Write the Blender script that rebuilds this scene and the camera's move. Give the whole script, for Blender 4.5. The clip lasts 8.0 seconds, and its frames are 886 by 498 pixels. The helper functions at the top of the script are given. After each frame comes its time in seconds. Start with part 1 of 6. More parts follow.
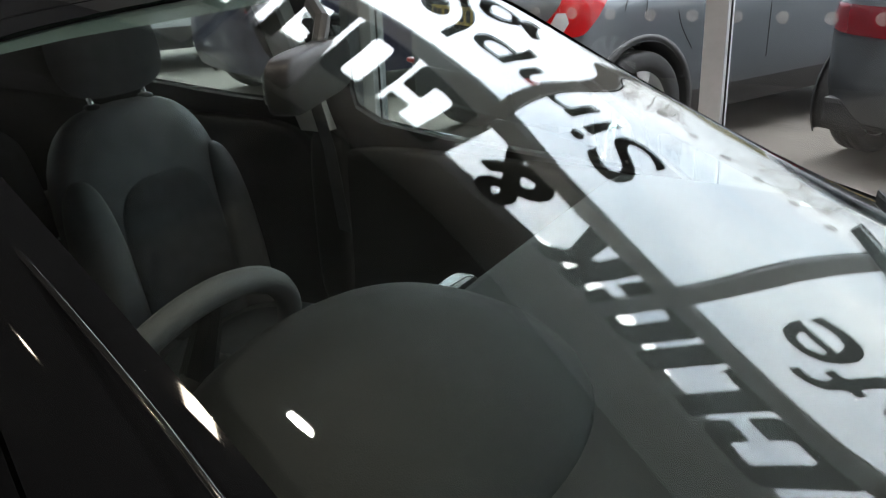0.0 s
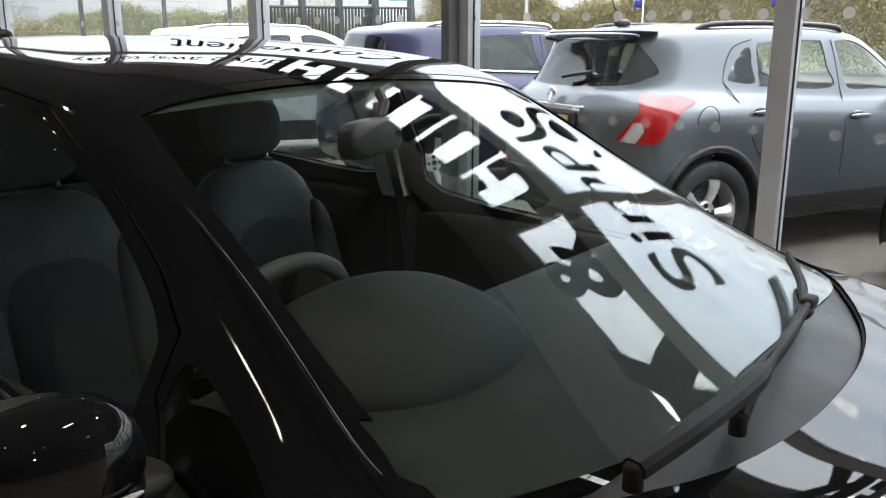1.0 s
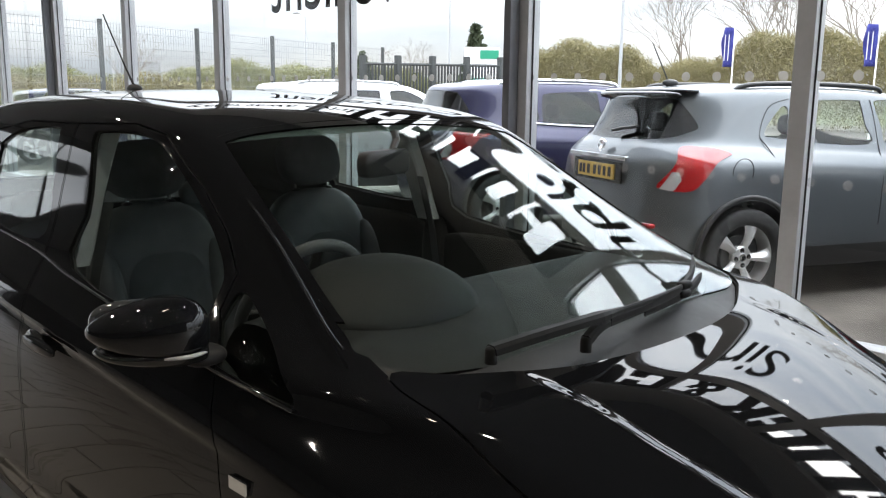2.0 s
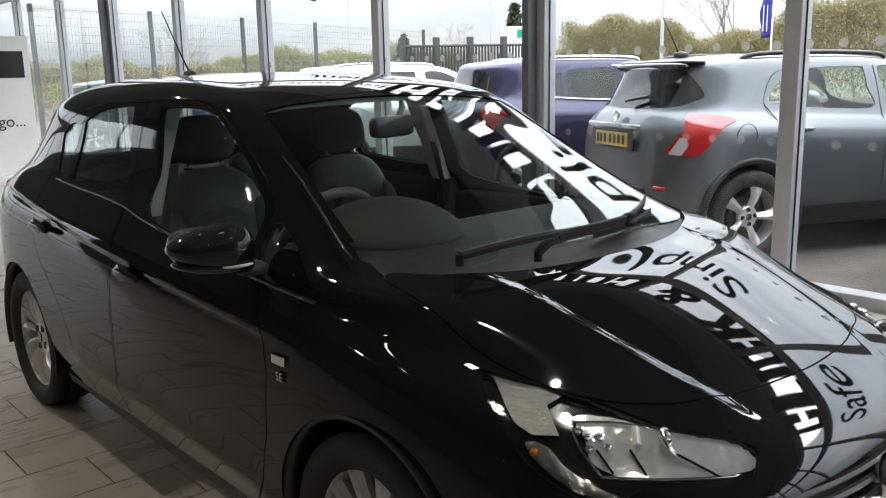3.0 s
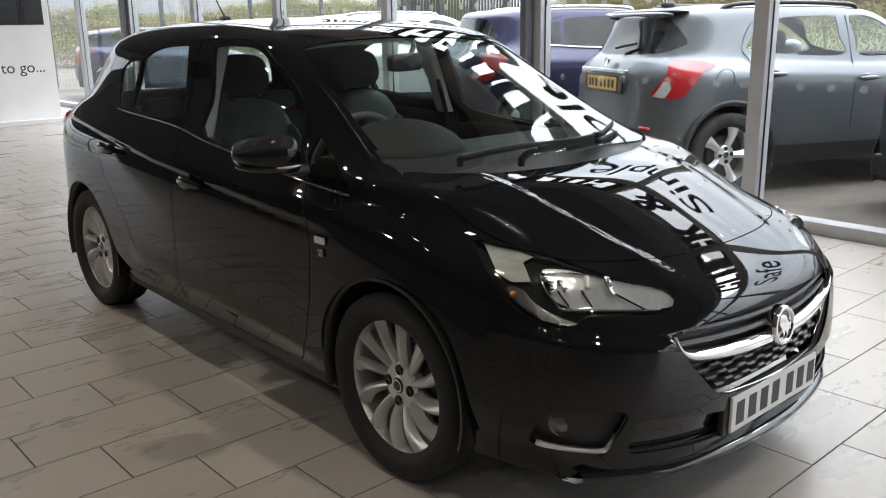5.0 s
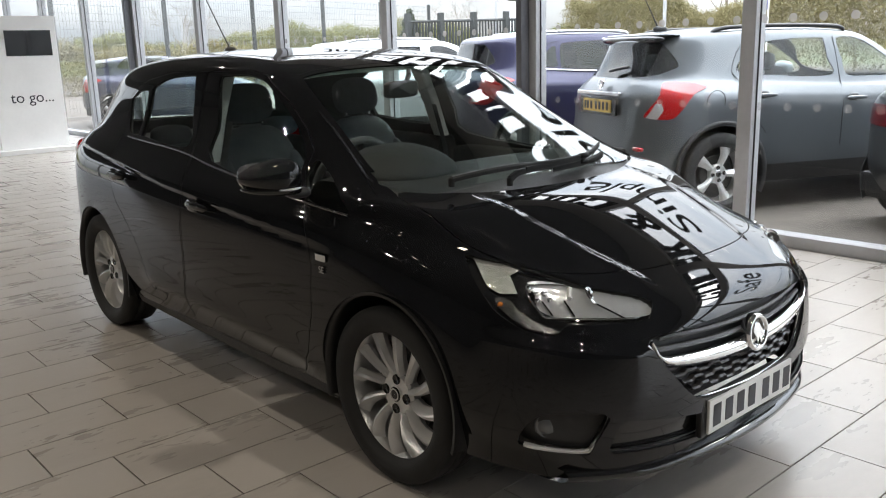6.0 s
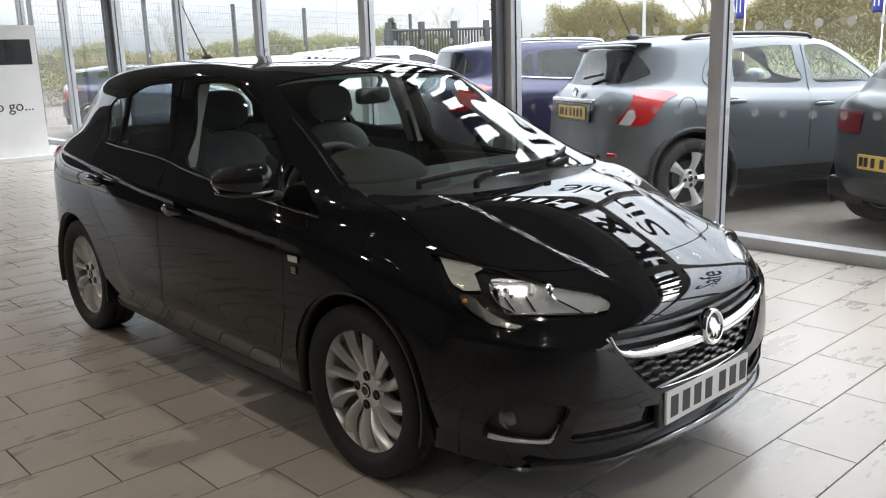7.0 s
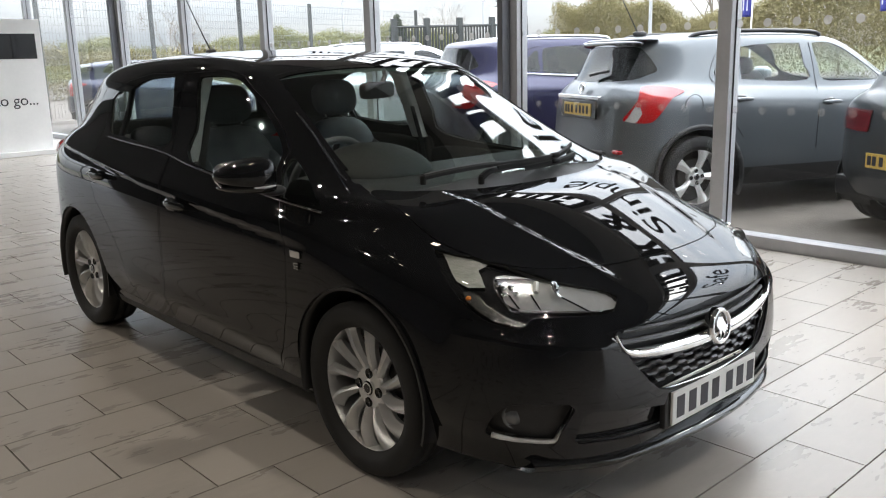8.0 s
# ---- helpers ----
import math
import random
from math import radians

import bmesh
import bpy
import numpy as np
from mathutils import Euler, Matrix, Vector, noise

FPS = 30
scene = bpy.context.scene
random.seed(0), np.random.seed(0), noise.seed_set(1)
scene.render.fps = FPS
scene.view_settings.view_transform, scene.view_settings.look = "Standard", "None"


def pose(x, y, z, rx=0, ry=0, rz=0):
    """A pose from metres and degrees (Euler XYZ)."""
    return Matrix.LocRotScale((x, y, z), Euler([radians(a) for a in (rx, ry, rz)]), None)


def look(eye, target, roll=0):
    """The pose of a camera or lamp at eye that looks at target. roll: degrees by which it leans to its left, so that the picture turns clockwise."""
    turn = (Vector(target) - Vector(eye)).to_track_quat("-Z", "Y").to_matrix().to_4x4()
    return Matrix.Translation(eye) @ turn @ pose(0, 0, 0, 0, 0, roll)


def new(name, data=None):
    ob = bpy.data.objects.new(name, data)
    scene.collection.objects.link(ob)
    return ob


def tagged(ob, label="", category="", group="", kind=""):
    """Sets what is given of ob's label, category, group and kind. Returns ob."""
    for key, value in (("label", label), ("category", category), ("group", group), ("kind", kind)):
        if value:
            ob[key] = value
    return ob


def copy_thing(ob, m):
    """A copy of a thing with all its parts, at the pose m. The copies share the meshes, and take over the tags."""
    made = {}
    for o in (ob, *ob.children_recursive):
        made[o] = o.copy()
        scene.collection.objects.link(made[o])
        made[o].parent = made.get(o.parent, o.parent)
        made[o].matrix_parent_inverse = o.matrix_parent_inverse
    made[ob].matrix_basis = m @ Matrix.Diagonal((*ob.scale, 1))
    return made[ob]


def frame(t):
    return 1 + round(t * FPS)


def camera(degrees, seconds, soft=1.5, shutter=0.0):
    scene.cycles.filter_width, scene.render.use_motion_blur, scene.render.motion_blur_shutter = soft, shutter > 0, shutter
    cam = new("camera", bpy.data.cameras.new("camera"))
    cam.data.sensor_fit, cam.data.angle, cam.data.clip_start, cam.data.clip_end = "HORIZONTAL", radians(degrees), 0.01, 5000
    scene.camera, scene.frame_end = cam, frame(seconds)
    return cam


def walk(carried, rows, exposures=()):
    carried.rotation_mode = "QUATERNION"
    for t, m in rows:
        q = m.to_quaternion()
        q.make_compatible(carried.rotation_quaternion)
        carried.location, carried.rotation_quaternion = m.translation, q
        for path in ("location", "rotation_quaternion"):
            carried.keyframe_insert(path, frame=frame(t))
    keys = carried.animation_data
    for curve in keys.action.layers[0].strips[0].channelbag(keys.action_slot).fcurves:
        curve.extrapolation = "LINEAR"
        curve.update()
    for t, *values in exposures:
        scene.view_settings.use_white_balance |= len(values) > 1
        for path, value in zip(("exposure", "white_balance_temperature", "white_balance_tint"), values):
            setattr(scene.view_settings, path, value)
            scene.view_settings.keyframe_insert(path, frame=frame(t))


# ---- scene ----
cam = camera(55.0, 8.0, 1.1)

PATH = [
    (0, (1.192, -0.962, 1.461), (0.235, 0.637, 0.745), -2.2),
    (0.5, (1.357, -1.078, 1.448), (0.287, 0.518, 0.892), -0.9),
    (1, (1.624, -1.319, 1.474), (0.424, 0.207, 0.991), 0.1),
    (1.5, (1.887, -1.454, 1.443), (0.559, -0.007, 1.065), 0.2),
    (1.7, (2.049, -1.531, 1.469), (0.689, -0.108, 1.114), 0.7),
    (2.8, (2.646, -1.893, 1.483), (1.214, -0.555, 1.089), -0.8),
    (3, (2.764, -1.931, 1.457), (1.309, -0.619, 1.054), -1.1),
    (3.5, (2.966, -2.021, 1.465), (1.476, -0.756, 1.04), -1.0),
    (4, (3.085, -2.178, 1.456), (1.602, -0.907, 1.025), -1.2),
    (4.5, (3.172, -2.309, 1.431), (1.725, -1.023, 0.927), -0.7),
    (4.7, (3.204, -2.341, 1.43), (1.769, -1.049, 0.91), -0.6),
    (5.8, (3.37, -2.45, 1.452), (1.902, -1.171, 0.992), -1.8),
    (6, (3.403, -2.463, 1.452), (1.945, -1.173, 0.994), -1.6),
    (6.5, (3.49, -2.505, 1.441), (2.046, -1.194, 0.997), -1.5),
    (7, (3.515, -2.489, 1.444), (2.079, -1.168, 1.004), -1.7),
    (7.5, (3.527, -2.484, 1.442), (2.085, -1.169, 1.004), -1.6),
    (8, (3.489, -2.464, 1.433), (2.047, -1.151, 0.987), -1.4),
]
walk(cam, [(t, look(eye, target, roll)) for t, eye, target, roll in PATH], [(0, 1.45), (0.5, 1.30), (1, 1.12), (1.5, 1.08), (3, 1.06), (4, 1.13), (5.8, 1.22), (8, 1.18)])

# ---- world and light ----
world = bpy.data.worlds.new("overcast_sky")
scene.world = world
world.use_nodes = True
wn, wl = world.node_tree.nodes, world.node_tree.links
wn.clear()
w_out = wn.new("ShaderNodeOutputWorld")
w_bg = wn.new("ShaderNodeBackground")
w_sky = wn.new("ShaderNodeTexSky")
w_sky.sky_type = "NISHITA"
w_sky.sun_disc = False
w_sky.sun_elevation, w_sky.sun_rotation = radians(42), radians(-30)
w_tc = wn.new("ShaderNodeTexCoord")
w_map = wn.new("ShaderNodeMapping")
w_map.inputs["Scale"].default_value = (1.6, 1.6, 6.0)
w_noise = wn.new("ShaderNodeTexNoise")
w_noise.inputs["Scale"].default_value = 1.7
w_noise.inputs["Detail"].default_value = 6.0
w_noise.inputs["Roughness"].default_value = 0.55
w_ramp = wn.new("ShaderNodeValToRGB")
w_ramp.color_ramp.elements[0].position = 0.30
w_ramp.color_ramp.elements[0].color = (6.6, 7.3, 8.3, 1)
w_ramp.color_ramp.elements[1].position = 0.66
w_ramp.color_ramp.elements[1].color = (11.5, 11.6, 11.8, 1)
w_mix = wn.new("ShaderNodeMixRGB")
w_mix.inputs[0].default_value = 0.88
wl.new(w_tc.outputs["Generated"], w_map.inputs[0])
wl.new(w_map.outputs[0], w_noise.inputs["Vector"])
wl.new(w_noise.outputs["Fac"], w_ramp.inputs[0])
wl.new(w_sky.outputs[0], w_mix.inputs[1])
wl.new(w_ramp.outputs[0], w_mix.inputs[2])
# an overcast sky is about several times as bright overhead as at the skyline
w_sep, w_up, w_gain = wn.new("ShaderNodeSeparateXYZ"), wn.new("ShaderNodeMapRange"), wn.new("ShaderNodeVectorMath")
w_up.inputs["To Min"].default_value, w_up.inputs["To Max"].default_value = 0.36, 4.6
w_gain.operation = "SCALE"
wl.new(w_tc.outputs["Generated"], w_sep.inputs[0])
wl.new(w_sep.outputs["Z"], w_up.inputs["Value"])
wl.new(w_mix.outputs[0], w_gain.inputs[0])
wl.new(w_up.outputs[0], w_gain.inputs["Scale"])
wl.new(w_gain.outputs[0], w_bg.inputs[0])
w_bg.inputs[1].default_value = 0.1
wl.new(w_bg.outputs[0], w_out.inputs[0])

sun = new("sun", bpy.data.lights.new("sun", "SUN"))
sun.data.energy, sun.data.angle, sun.data.color = 0.9, radians(25), (1.0, 0.97, 0.92)
sun.matrix_world = look((3.0, 12.0, 13.0), (0, 0, 0))

# ---- materials ----
def material(name, color, rough=0.5, metal=0.0, coat=0.0, spec=0.5):
    m = bpy.data.materials.new(name)
    m.use_nodes = True
    b = m.node_tree.nodes["Principled BSDF"]
    b.inputs["Base Color"].default_value = (*color, 1)
    b.inputs["Roughness"].default_value = rough
    b.inputs["Metallic"].default_value = metal
    b.inputs["Coat Weight"].default_value = coat
    b.inputs["Coat Roughness"].default_value = 0.03
    b.inputs["Specular IOR Level"].default_value = spec
    b.inputs["Coat IOR"].default_value = 1.5
    return m


def vary(m, scale, low, high, stretch=(1, 1, 1), rough=None, bump=0.0, bump_scale=None, detail=6.0, islands=0.0, objects=0.0):
    """Colour between low and high by noise at two scales, with gloss and fine relief; islands or objects: how far each piece differs."""
    nodes, links = m.node_tree.nodes, m.node_tree.links
    b = nodes["Principled BSDF"]
    tc, mp = nodes.new("ShaderNodeTexCoord"), nodes.new("ShaderNodeMapping")
    mp.inputs["Scale"].default_value = stretch
    links.new(tc.outputs["Object"], mp.inputs[0])
    n1, n2 = nodes.new("ShaderNodeTexNoise"), nodes.new("ShaderNodeTexNoise")
    n1.inputs["Scale"].default_value, n1.inputs["Detail"].default_value = scale, detail
    n2.inputs["Scale"].default_value, n2.inputs["Detail"].default_value = scale * 7.3, 3.0
    add = nodes.new("ShaderNodeMath")
    add.operation = "MULTIPLY_ADD"
    links.new(mp.outputs[0], n1.inputs["Vector"])
    links.new(mp.outputs[0], n2.inputs["Vector"])
    links.new(n2.outputs["Fac"], add.inputs[0])
    add.inputs[1].default_value = 0.4
    links.new(n1.outputs["Fac"], add.inputs[2])
    last = add.outputs[0]
    if objects:
        own, far, spot = nodes.new("ShaderNodeObjectInfo"), nodes.new("ShaderNodeMath"), nodes.new("ShaderNodeCombineXYZ")
        far.operation, far.inputs[1].default_value = "MULTIPLY", 37.0
        links.new(own.outputs["Random"], far.inputs[0])
        for k in range(3):
            links.new(far.outputs[0], spot.inputs[k])
        links.new(spot.outputs[0], mp.inputs["Location"])
    if islands or objects:
        src = nodes.new("ShaderNodeNewGeometry").outputs["Random Per Island"] if islands else nodes.new("ShaderNodeObjectInfo").outputs["Random"]
        more = nodes.new("ShaderNodeMath")
        more.operation = "MULTIPLY_ADD"
        links.new(src, more.inputs[0])
        more.inputs[1].default_value = islands or objects
        links.new(last, more.inputs[2])
        last = more.outputs[0]
    ramp = nodes.new("ShaderNodeValToRGB")
    ramp.color_ramp.elements[0].position, ramp.color_ramp.elements[0].color = 0.42, (*low, 1)
    ramp.color_ramp.elements[1].position, ramp.color_ramp.elements[1].color = 0.98 + 0.6 * (islands or objects), (*high, 1)
    links.new(last, ramp.inputs[0])
    links.new(ramp.outputs[0], b.inputs["Base Color"])
    if rough:
        rr = nodes.new("ShaderNodeMapRange")
        rr.inputs["From Min"].default_value, rr.inputs["From Max"].default_value = 0.4, 1.0
        rr.inputs["To Min"].default_value, rr.inputs["To Max"].default_value = rough
        links.new(add.outputs[0], rr.inputs["Value"])
        links.new(rr.outputs[0], b.inputs["Roughness"])
    if bump:
        bn, bp = nodes.new("ShaderNodeTexNoise"), nodes.new("ShaderNodeBump")
        bn.inputs["Scale"].default_value = bump_scale or scale * 20
        bn.inputs["Detail"].default_value = 4.0
        links.new(mp.outputs[0], bn.inputs["Vector"])
        links.new(bn.outputs["Fac"], bp.inputs["Height"])
        bp.inputs["Strength"].default_value, bp.inputs["Distance"].default_value = bump, 0.01
        links.new(bp.outputs[0], b.inputs["Normal"])
    return m


def clear_glass(name, tint=(1, 1, 1), gloss=1.0):
    """A thin pane: mostly see-through, with a mirror-like sheen that grows at a slant."""
    m = bpy.data.materials.new(name)
    m.use_nodes = True
    nodes, links = m.node_tree.nodes, m.node_tree.links
    nodes.clear()
    out, mix = nodes.new("ShaderNodeOutputMaterial"), nodes.new("ShaderNodeMixShader")
    tr, gl, fr = nodes.new("ShaderNodeBsdfTransparent"), nodes.new("ShaderNodeBsdfGlossy"), nodes.new("ShaderNodeLayerWeight")
    power, schlick = nodes.new("ShaderNodeMath"), nodes.new("ShaderNodeMath")
    power.operation, power.inputs[1].default_value = "POWER", 5.0
    schlick.operation, schlick.inputs[1].default_value, schlick.inputs[2].default_value = "MULTIPLY_ADD", 0.96, 0.04
    tr.inputs["Color"].default_value = (*tint, 1)
    gl.inputs["Color"].default_value = (gloss, gloss, gloss, 1)
    gl.inputs["Roughness"].default_value = 0.0
    fr.inputs["Blend"].default_value = 0.5
    links.new(fr.outputs["Facing"], power.inputs[0])
    links.new(power.outputs[0], schlick.inputs[0])
    links.new(schlick.outputs[0], mix.inputs[0])
    links.new(tr.outputs[0], mix.inputs[1])
    links.new(gl.outputs[0], mix.inputs[2])
    links.new(mix.outputs[0], out.inputs[0])
    return m


BLACK_PAINT = material("black_paint", (0.0085, 0.0092, 0.0108), 0.3, 0.0, 1.0, 0.0)
WIPER_BLACK = vary(material("wiper_black", (0.006, 0.006, 0.006), 0.5, 0.0, 0.0, 0.2), 6, (0.010, 0.010, 0.010), (0.018, 0.018, 0.018), rough=(0.4, 0.6))
BLACK_PLASTIC = vary(material("black_plastic", (0.02, 0.02, 0.02), 0.45), 6, (0.018, 0.018, 0.019), (0.030, 0.030, 0.031), rough=(0.35, 0.55), bump=0.1, bump_scale=400)
GLOSS_BLACK = material("gloss_black_trim", (0.015, 0.0155, 0.017), 0.08, 0.0, 0.5)
RUBBER = vary(material("rubber", (0.02, 0.02, 0.02), 0.8), 12, (0.014, 0.014, 0.0145), (0.026, 0.026, 0.026), rough=(0.6, 0.85), bump=0.2, bump_scale=200)
ALLOY = vary(material("alloy", (0.7, 0.7, 0.7), 0.3, 0.6), 2.5, (0.70, 0.70, 0.70), (0.80, 0.80, 0.80), rough=(0.26, 0.34), detail=2.0)
CHROME = material("chrome", (0.86, 0.87, 0.88), 0.06, 1.0)
SATIN = vary(material("satin_chrome", (0.85, 0.85, 0.86), 0.2, 0.6), 8, (0.80, 0.80, 0.81), (0.90, 0.90, 0.91), rough=(0.16, 0.24))
CAR_GLASS = clear_glass("car_glass", (0.90, 0.945, 0.93), 0.9)
SHADE_BAND = material("shade_band", (0.10, 0.15, 0.14), 0.5)
SHADE_BAND.node_tree.nodes["Principled BSDF"].inputs["Alpha"].default_value = 0.75
PANE_GLASS = clear_glass("pane_glass", (0.97, 0.98, 0.98), 0.6)
PRIVACY = clear_glass("tinted_glass", (0.30, 0.34, 0.34), 1.0)
TRIM_CLOTH = vary(material("seat_cloth", (0.02, 0.02, 0.02), 0.9), 30, (0.050, 0.053, 0.056), (0.090, 0.094, 0.098), rough=(0.75, 0.95), bump=0.35, bump_scale=900)
SEAT_LEATHER = vary(material("seat_side_cloth", (0.04, 0.04, 0.042), 0.55), 14, (0.065, 0.068, 0.072), (0.11, 0.113, 0.117), rough=(0.45, 0.65), bump=0.2, bump_scale=500)
DASH = vary(material("dash_plastic", (0.035, 0.036, 0.036), 0.6), 9, (0.009, 0.0100, 0.0101), (0.015, 0.0163, 0.0162), rough=(0.5, 0.7), bump=0.25, bump_scale=700)
PILLAR_PALE = vary(material("pale_pillar_trim", (0.74, 0.74, 0.72), 0.7), 9, (0.70, 0.70, 0.68), (0.78, 0.78, 0.76))
LINER = vary(material("grey_lining", (0.5, 0.49, 0.46), 0.9), 9, (0.46, 0.45, 0.42), (0.55, 0.54, 0.51))
FRAME_GREY = vary(material("grey_window_frame", (0.33, 0.34, 0.36), 0.35, 0.2), 4, (0.40, 0.41, 0.43), (0.48, 0.49, 0.51), rough=(0.3, 0.45))
FRAME_DARK = vary(material("dark_column", (0.12, 0.125, 0.14), 0.4, 0.1), 4, (0.10, 0.105, 0.12), (0.15, 0.155, 0.17), rough=(0.3, 0.45))
WHITE_PANEL = vary(material("white_panel", (0.8, 0.8, 0.79), 0.45), 3, (0.76, 0.76, 0.755), (0.83, 0.83, 0.82), rough=(0.35, 0.55))
INK = material("dark_ink", (0.03, 0.03, 0.04), 0.5)
VINYL = vary(material("dark_vinyl", (0.035, 0.036, 0.04), 0.6), 5, (0.03, 0.031, 0.034), (0.045, 0.046, 0.05))
WALL_PAINT = vary(material("wall_paint", (0.5, 0.5, 0.5), 0.7), 2, (0.46, 0.46, 0.46), (0.55, 0.55, 0.545), bump=0.15, bump_scale=120)
CEILING_MAT = vary(material("ceiling_paint", (0.3, 0.3, 0.3), 0.8), 2, (0.09, 0.09, 0.092), (0.12, 0.12, 0.122))
FLOOR_TILE = vary(material("floor_tile", (0.36, 0.33, 0.30), 0.35), 1.6, (0.345, 0.315, 0.286), (0.435, 0.401, 0.366), stretch=(3.6, 1.0, 1.0), rough=(0.25, 0.33), bump=0.06, bump_scale=60, objects=0.35)
GROUT = material("grout", (0.06, 0.055, 0.05), 0.9)
GROUND = vary(material("block_paving", (0.3, 0.26, 0.22), 0.9), 3, (0.07, 0.06, 0.05), (0.14, 0.122, 0.105), bump=0.3, bump_scale=40)

BRAKE = vary(material("brake_steel", (0.2, 0.2, 0.2), 0.45, 0.8), 20, (0.05, 0.05, 0.05), (0.10, 0.10, 0.10))
REFLECTOR = vary(material("lamp_reflector", (0.8, 0.8, 0.82), 0.12, 0.45), 60, (0.72, 0.73, 0.75), (0.93, 0.93, 0.95), rough=(0.08, 0.18), bump=0.45, bump_scale=24)
LAMP_GREY = vary(material("lamp_grey", (0.45, 0.45, 0.44), 0.25, 0.3), 30, (0.36, 0.36, 0.34), (0.55, 0.55, 0.53), stretch=(1, 1, 6), bump=0.4, bump_scale=90)
INDICATOR = vary(material("indicator_reflector", (0.5, 0.5, 0.5), 0.2, 0.9), 60, (0.30, 0.30, 0.30), (0.62, 0.62, 0.62), rough=(0.12, 0.25), bump=0.4, bump_scale=30)
AMBER = material("amber_bulb", (0.8, 0.25, 0.04), 0.2)
FOG_GLASS = material("fog_glass", (0.16, 0.17, 0.18), 0.08, 0.2, 1.0)
GRILLE_GREY = vary(material("grille_grey", (0.09, 0.09, 0.095), 0.35), 30, (0.07, 0.07, 0.075), (0.11, 0.11, 0.115))
PLATE_WHITE = vary(material("plate_white", (0.8, 0.8, 0.78), 0.3), 12, (0.76, 0.76, 0.74), (0.83, 0.83, 0.81))
MIRROR = material("mirror_glass", (0.8, 0.82, 0.83), 0.02, 1.0)
RED_LENS = material("red_lens", (0.42, 0.008, 0.01), 0.08, 0.0, 1.0)
# for walls out of view, coloured dark so the black car reflects a dim room
UNSEEN_WALL = vary(material("unseen_wall_dark", (0.06, 0.06, 0.065), 0.7), 2, (0.15, 0.15, 0.155), (0.20, 0.20, 0.205), bump=0.15, bump_scale=120)
DOT_WHITE = material("frosted_dot", (0.8, 0.8, 0.8), 0.6)
DOT_WHITE.node_tree.nodes["Principled BSDF"].inputs["Alpha"].default_value = 0.45
DOT_FAINT = material("faint_frosted_dot", (0.8, 0.8, 0.8), 0.6)
DOT_FAINT.node_tree.nodes["Principled BSDF"].inputs["Alpha"].default_value = 0.12
LAMP_COVER = clear_glass("lamp_cover", (0.97, 0.98, 0.98), 0.7)
FLOOR_REST = vary(material("floor_tile_rest", (0.36, 0.33, 0.30), 0.35), 1.6, (0.345, 0.315, 0.286), (0.435, 0.401, 0.366), stretch=(3.6, 1.0, 1.0), rough=(0.25, 0.33), bump=0.06, bump_scale=60, islands=0.35)
GRASS = vary(material("grass", (0.08, 0.10, 0.04), 0.95), 0.4, (0.05, 0.065, 0.025), (0.12, 0.13, 0.06), bump=0.4, bump_scale=30)
PLATE_YELLOW = vary(material("plate_yellow", (0.75, 0.52, 0.06), 0.35), 12, (0.62, 0.42, 0.09), (0.72, 0.50, 0.13))
FENCE_WIRE = material("fence_wire", (0.16, 0.17, 0.17), 0.5, 0.3)
FENCE_DARK = vary(material("fence_post", (0.05, 0.055, 0.055), 0.6), 6, (0.04, 0.044, 0.044), (0.065, 0.07, 0.07))
SIGN_GREEN = material("sign_green", (0.02, 0.28, 0.16), 0.5)
FLAG_BLUE = vary(material("flag_blue", (0.03, 0.035, 0.22), 0.8), 3, (0.025, 0.03, 0.18), (0.04, 0.045, 0.26))
FLAG_PALE = material("flag_pale", (0.5, 0.5, 0.55), 0.8)
LEAF_OLIVE = vary(material("leaf_olive", (0.16, 0.15, 0.08), 0.85), 0.5, (0.145, 0.128, 0.055), (0.235, 0.205, 0.098), islands=0.25)
LEAF_GREEN = vary(material("leaf_green", (0.15, 0.16, 0.07), 0.85), 0.5, (0.12, 0.13, 0.045), (0.215, 0.215, 0.085), islands=0.25)
LEAF_DARK = vary(material("leaf_dark", (0.03, 0.045, 0.02), 0.85), 0.5, (0.02, 0.03, 0.014), (0.05, 0.065, 0.03), islands=0.5)
BARK = vary(material("bark", (0.18, 0.16, 0.13), 0.9), 3, (0.16, 0.135, 0.11), (0.25, 0.22, 0.185))
DARK_LENS = material("dark_red_lens", (0.14, 0.006, 0.01), 0.08, 0.0, 1.0)

# ---- building helpers ----
def part(name, bm, mat, parent=None, label="", smooth=False, m=None):
    """Link a bmesh as one mesh object, under parent if there is one."""
    me = bpy.data.meshes.new(name)
    bm.normal_update()
    bm.to_mesh(me)
    bm.free()
    for x in mat if isinstance(mat, (list, tuple)) else (mat,):
        me.materials.append(x)
    if smooth:
        me.polygons.foreach_set("use_smooth", [True] * len(me.polygons))
    ob = new(name, me)
    if m is not None:
        ob.matrix_basis = m
    if parent:
        ob.parent = parent
    if label:
        tagged(ob, label)
    return ob


def empty(name, m=None):
    ob = new(name)
    ob.empty_display_size = 0.1
    if m is not None:
        ob.matrix_basis = m
    return ob


def box(bm, lo, hi, bevel=0.0, segments=2):
    vs = [bm.verts.new((x, y, z)) for x in (lo[0], hi[0]) for y in (lo[1], hi[1]) for z in (lo[2], hi[2])]
    fs = [bm.faces.new([vs[i] for i in f]) for f in ((0, 1, 3, 2), (4, 6, 7, 5), (0, 4, 5, 1), (2, 3, 7, 6), (0, 2, 6, 4), (1, 5, 7, 3))]
    if bevel:
        es = list({e for f in fs for e in f.edges})
        bmesh.ops.bevel(bm, geom=es, offset=bevel, segments=segments, profile=0.6, affect="EDGES")
    return vs


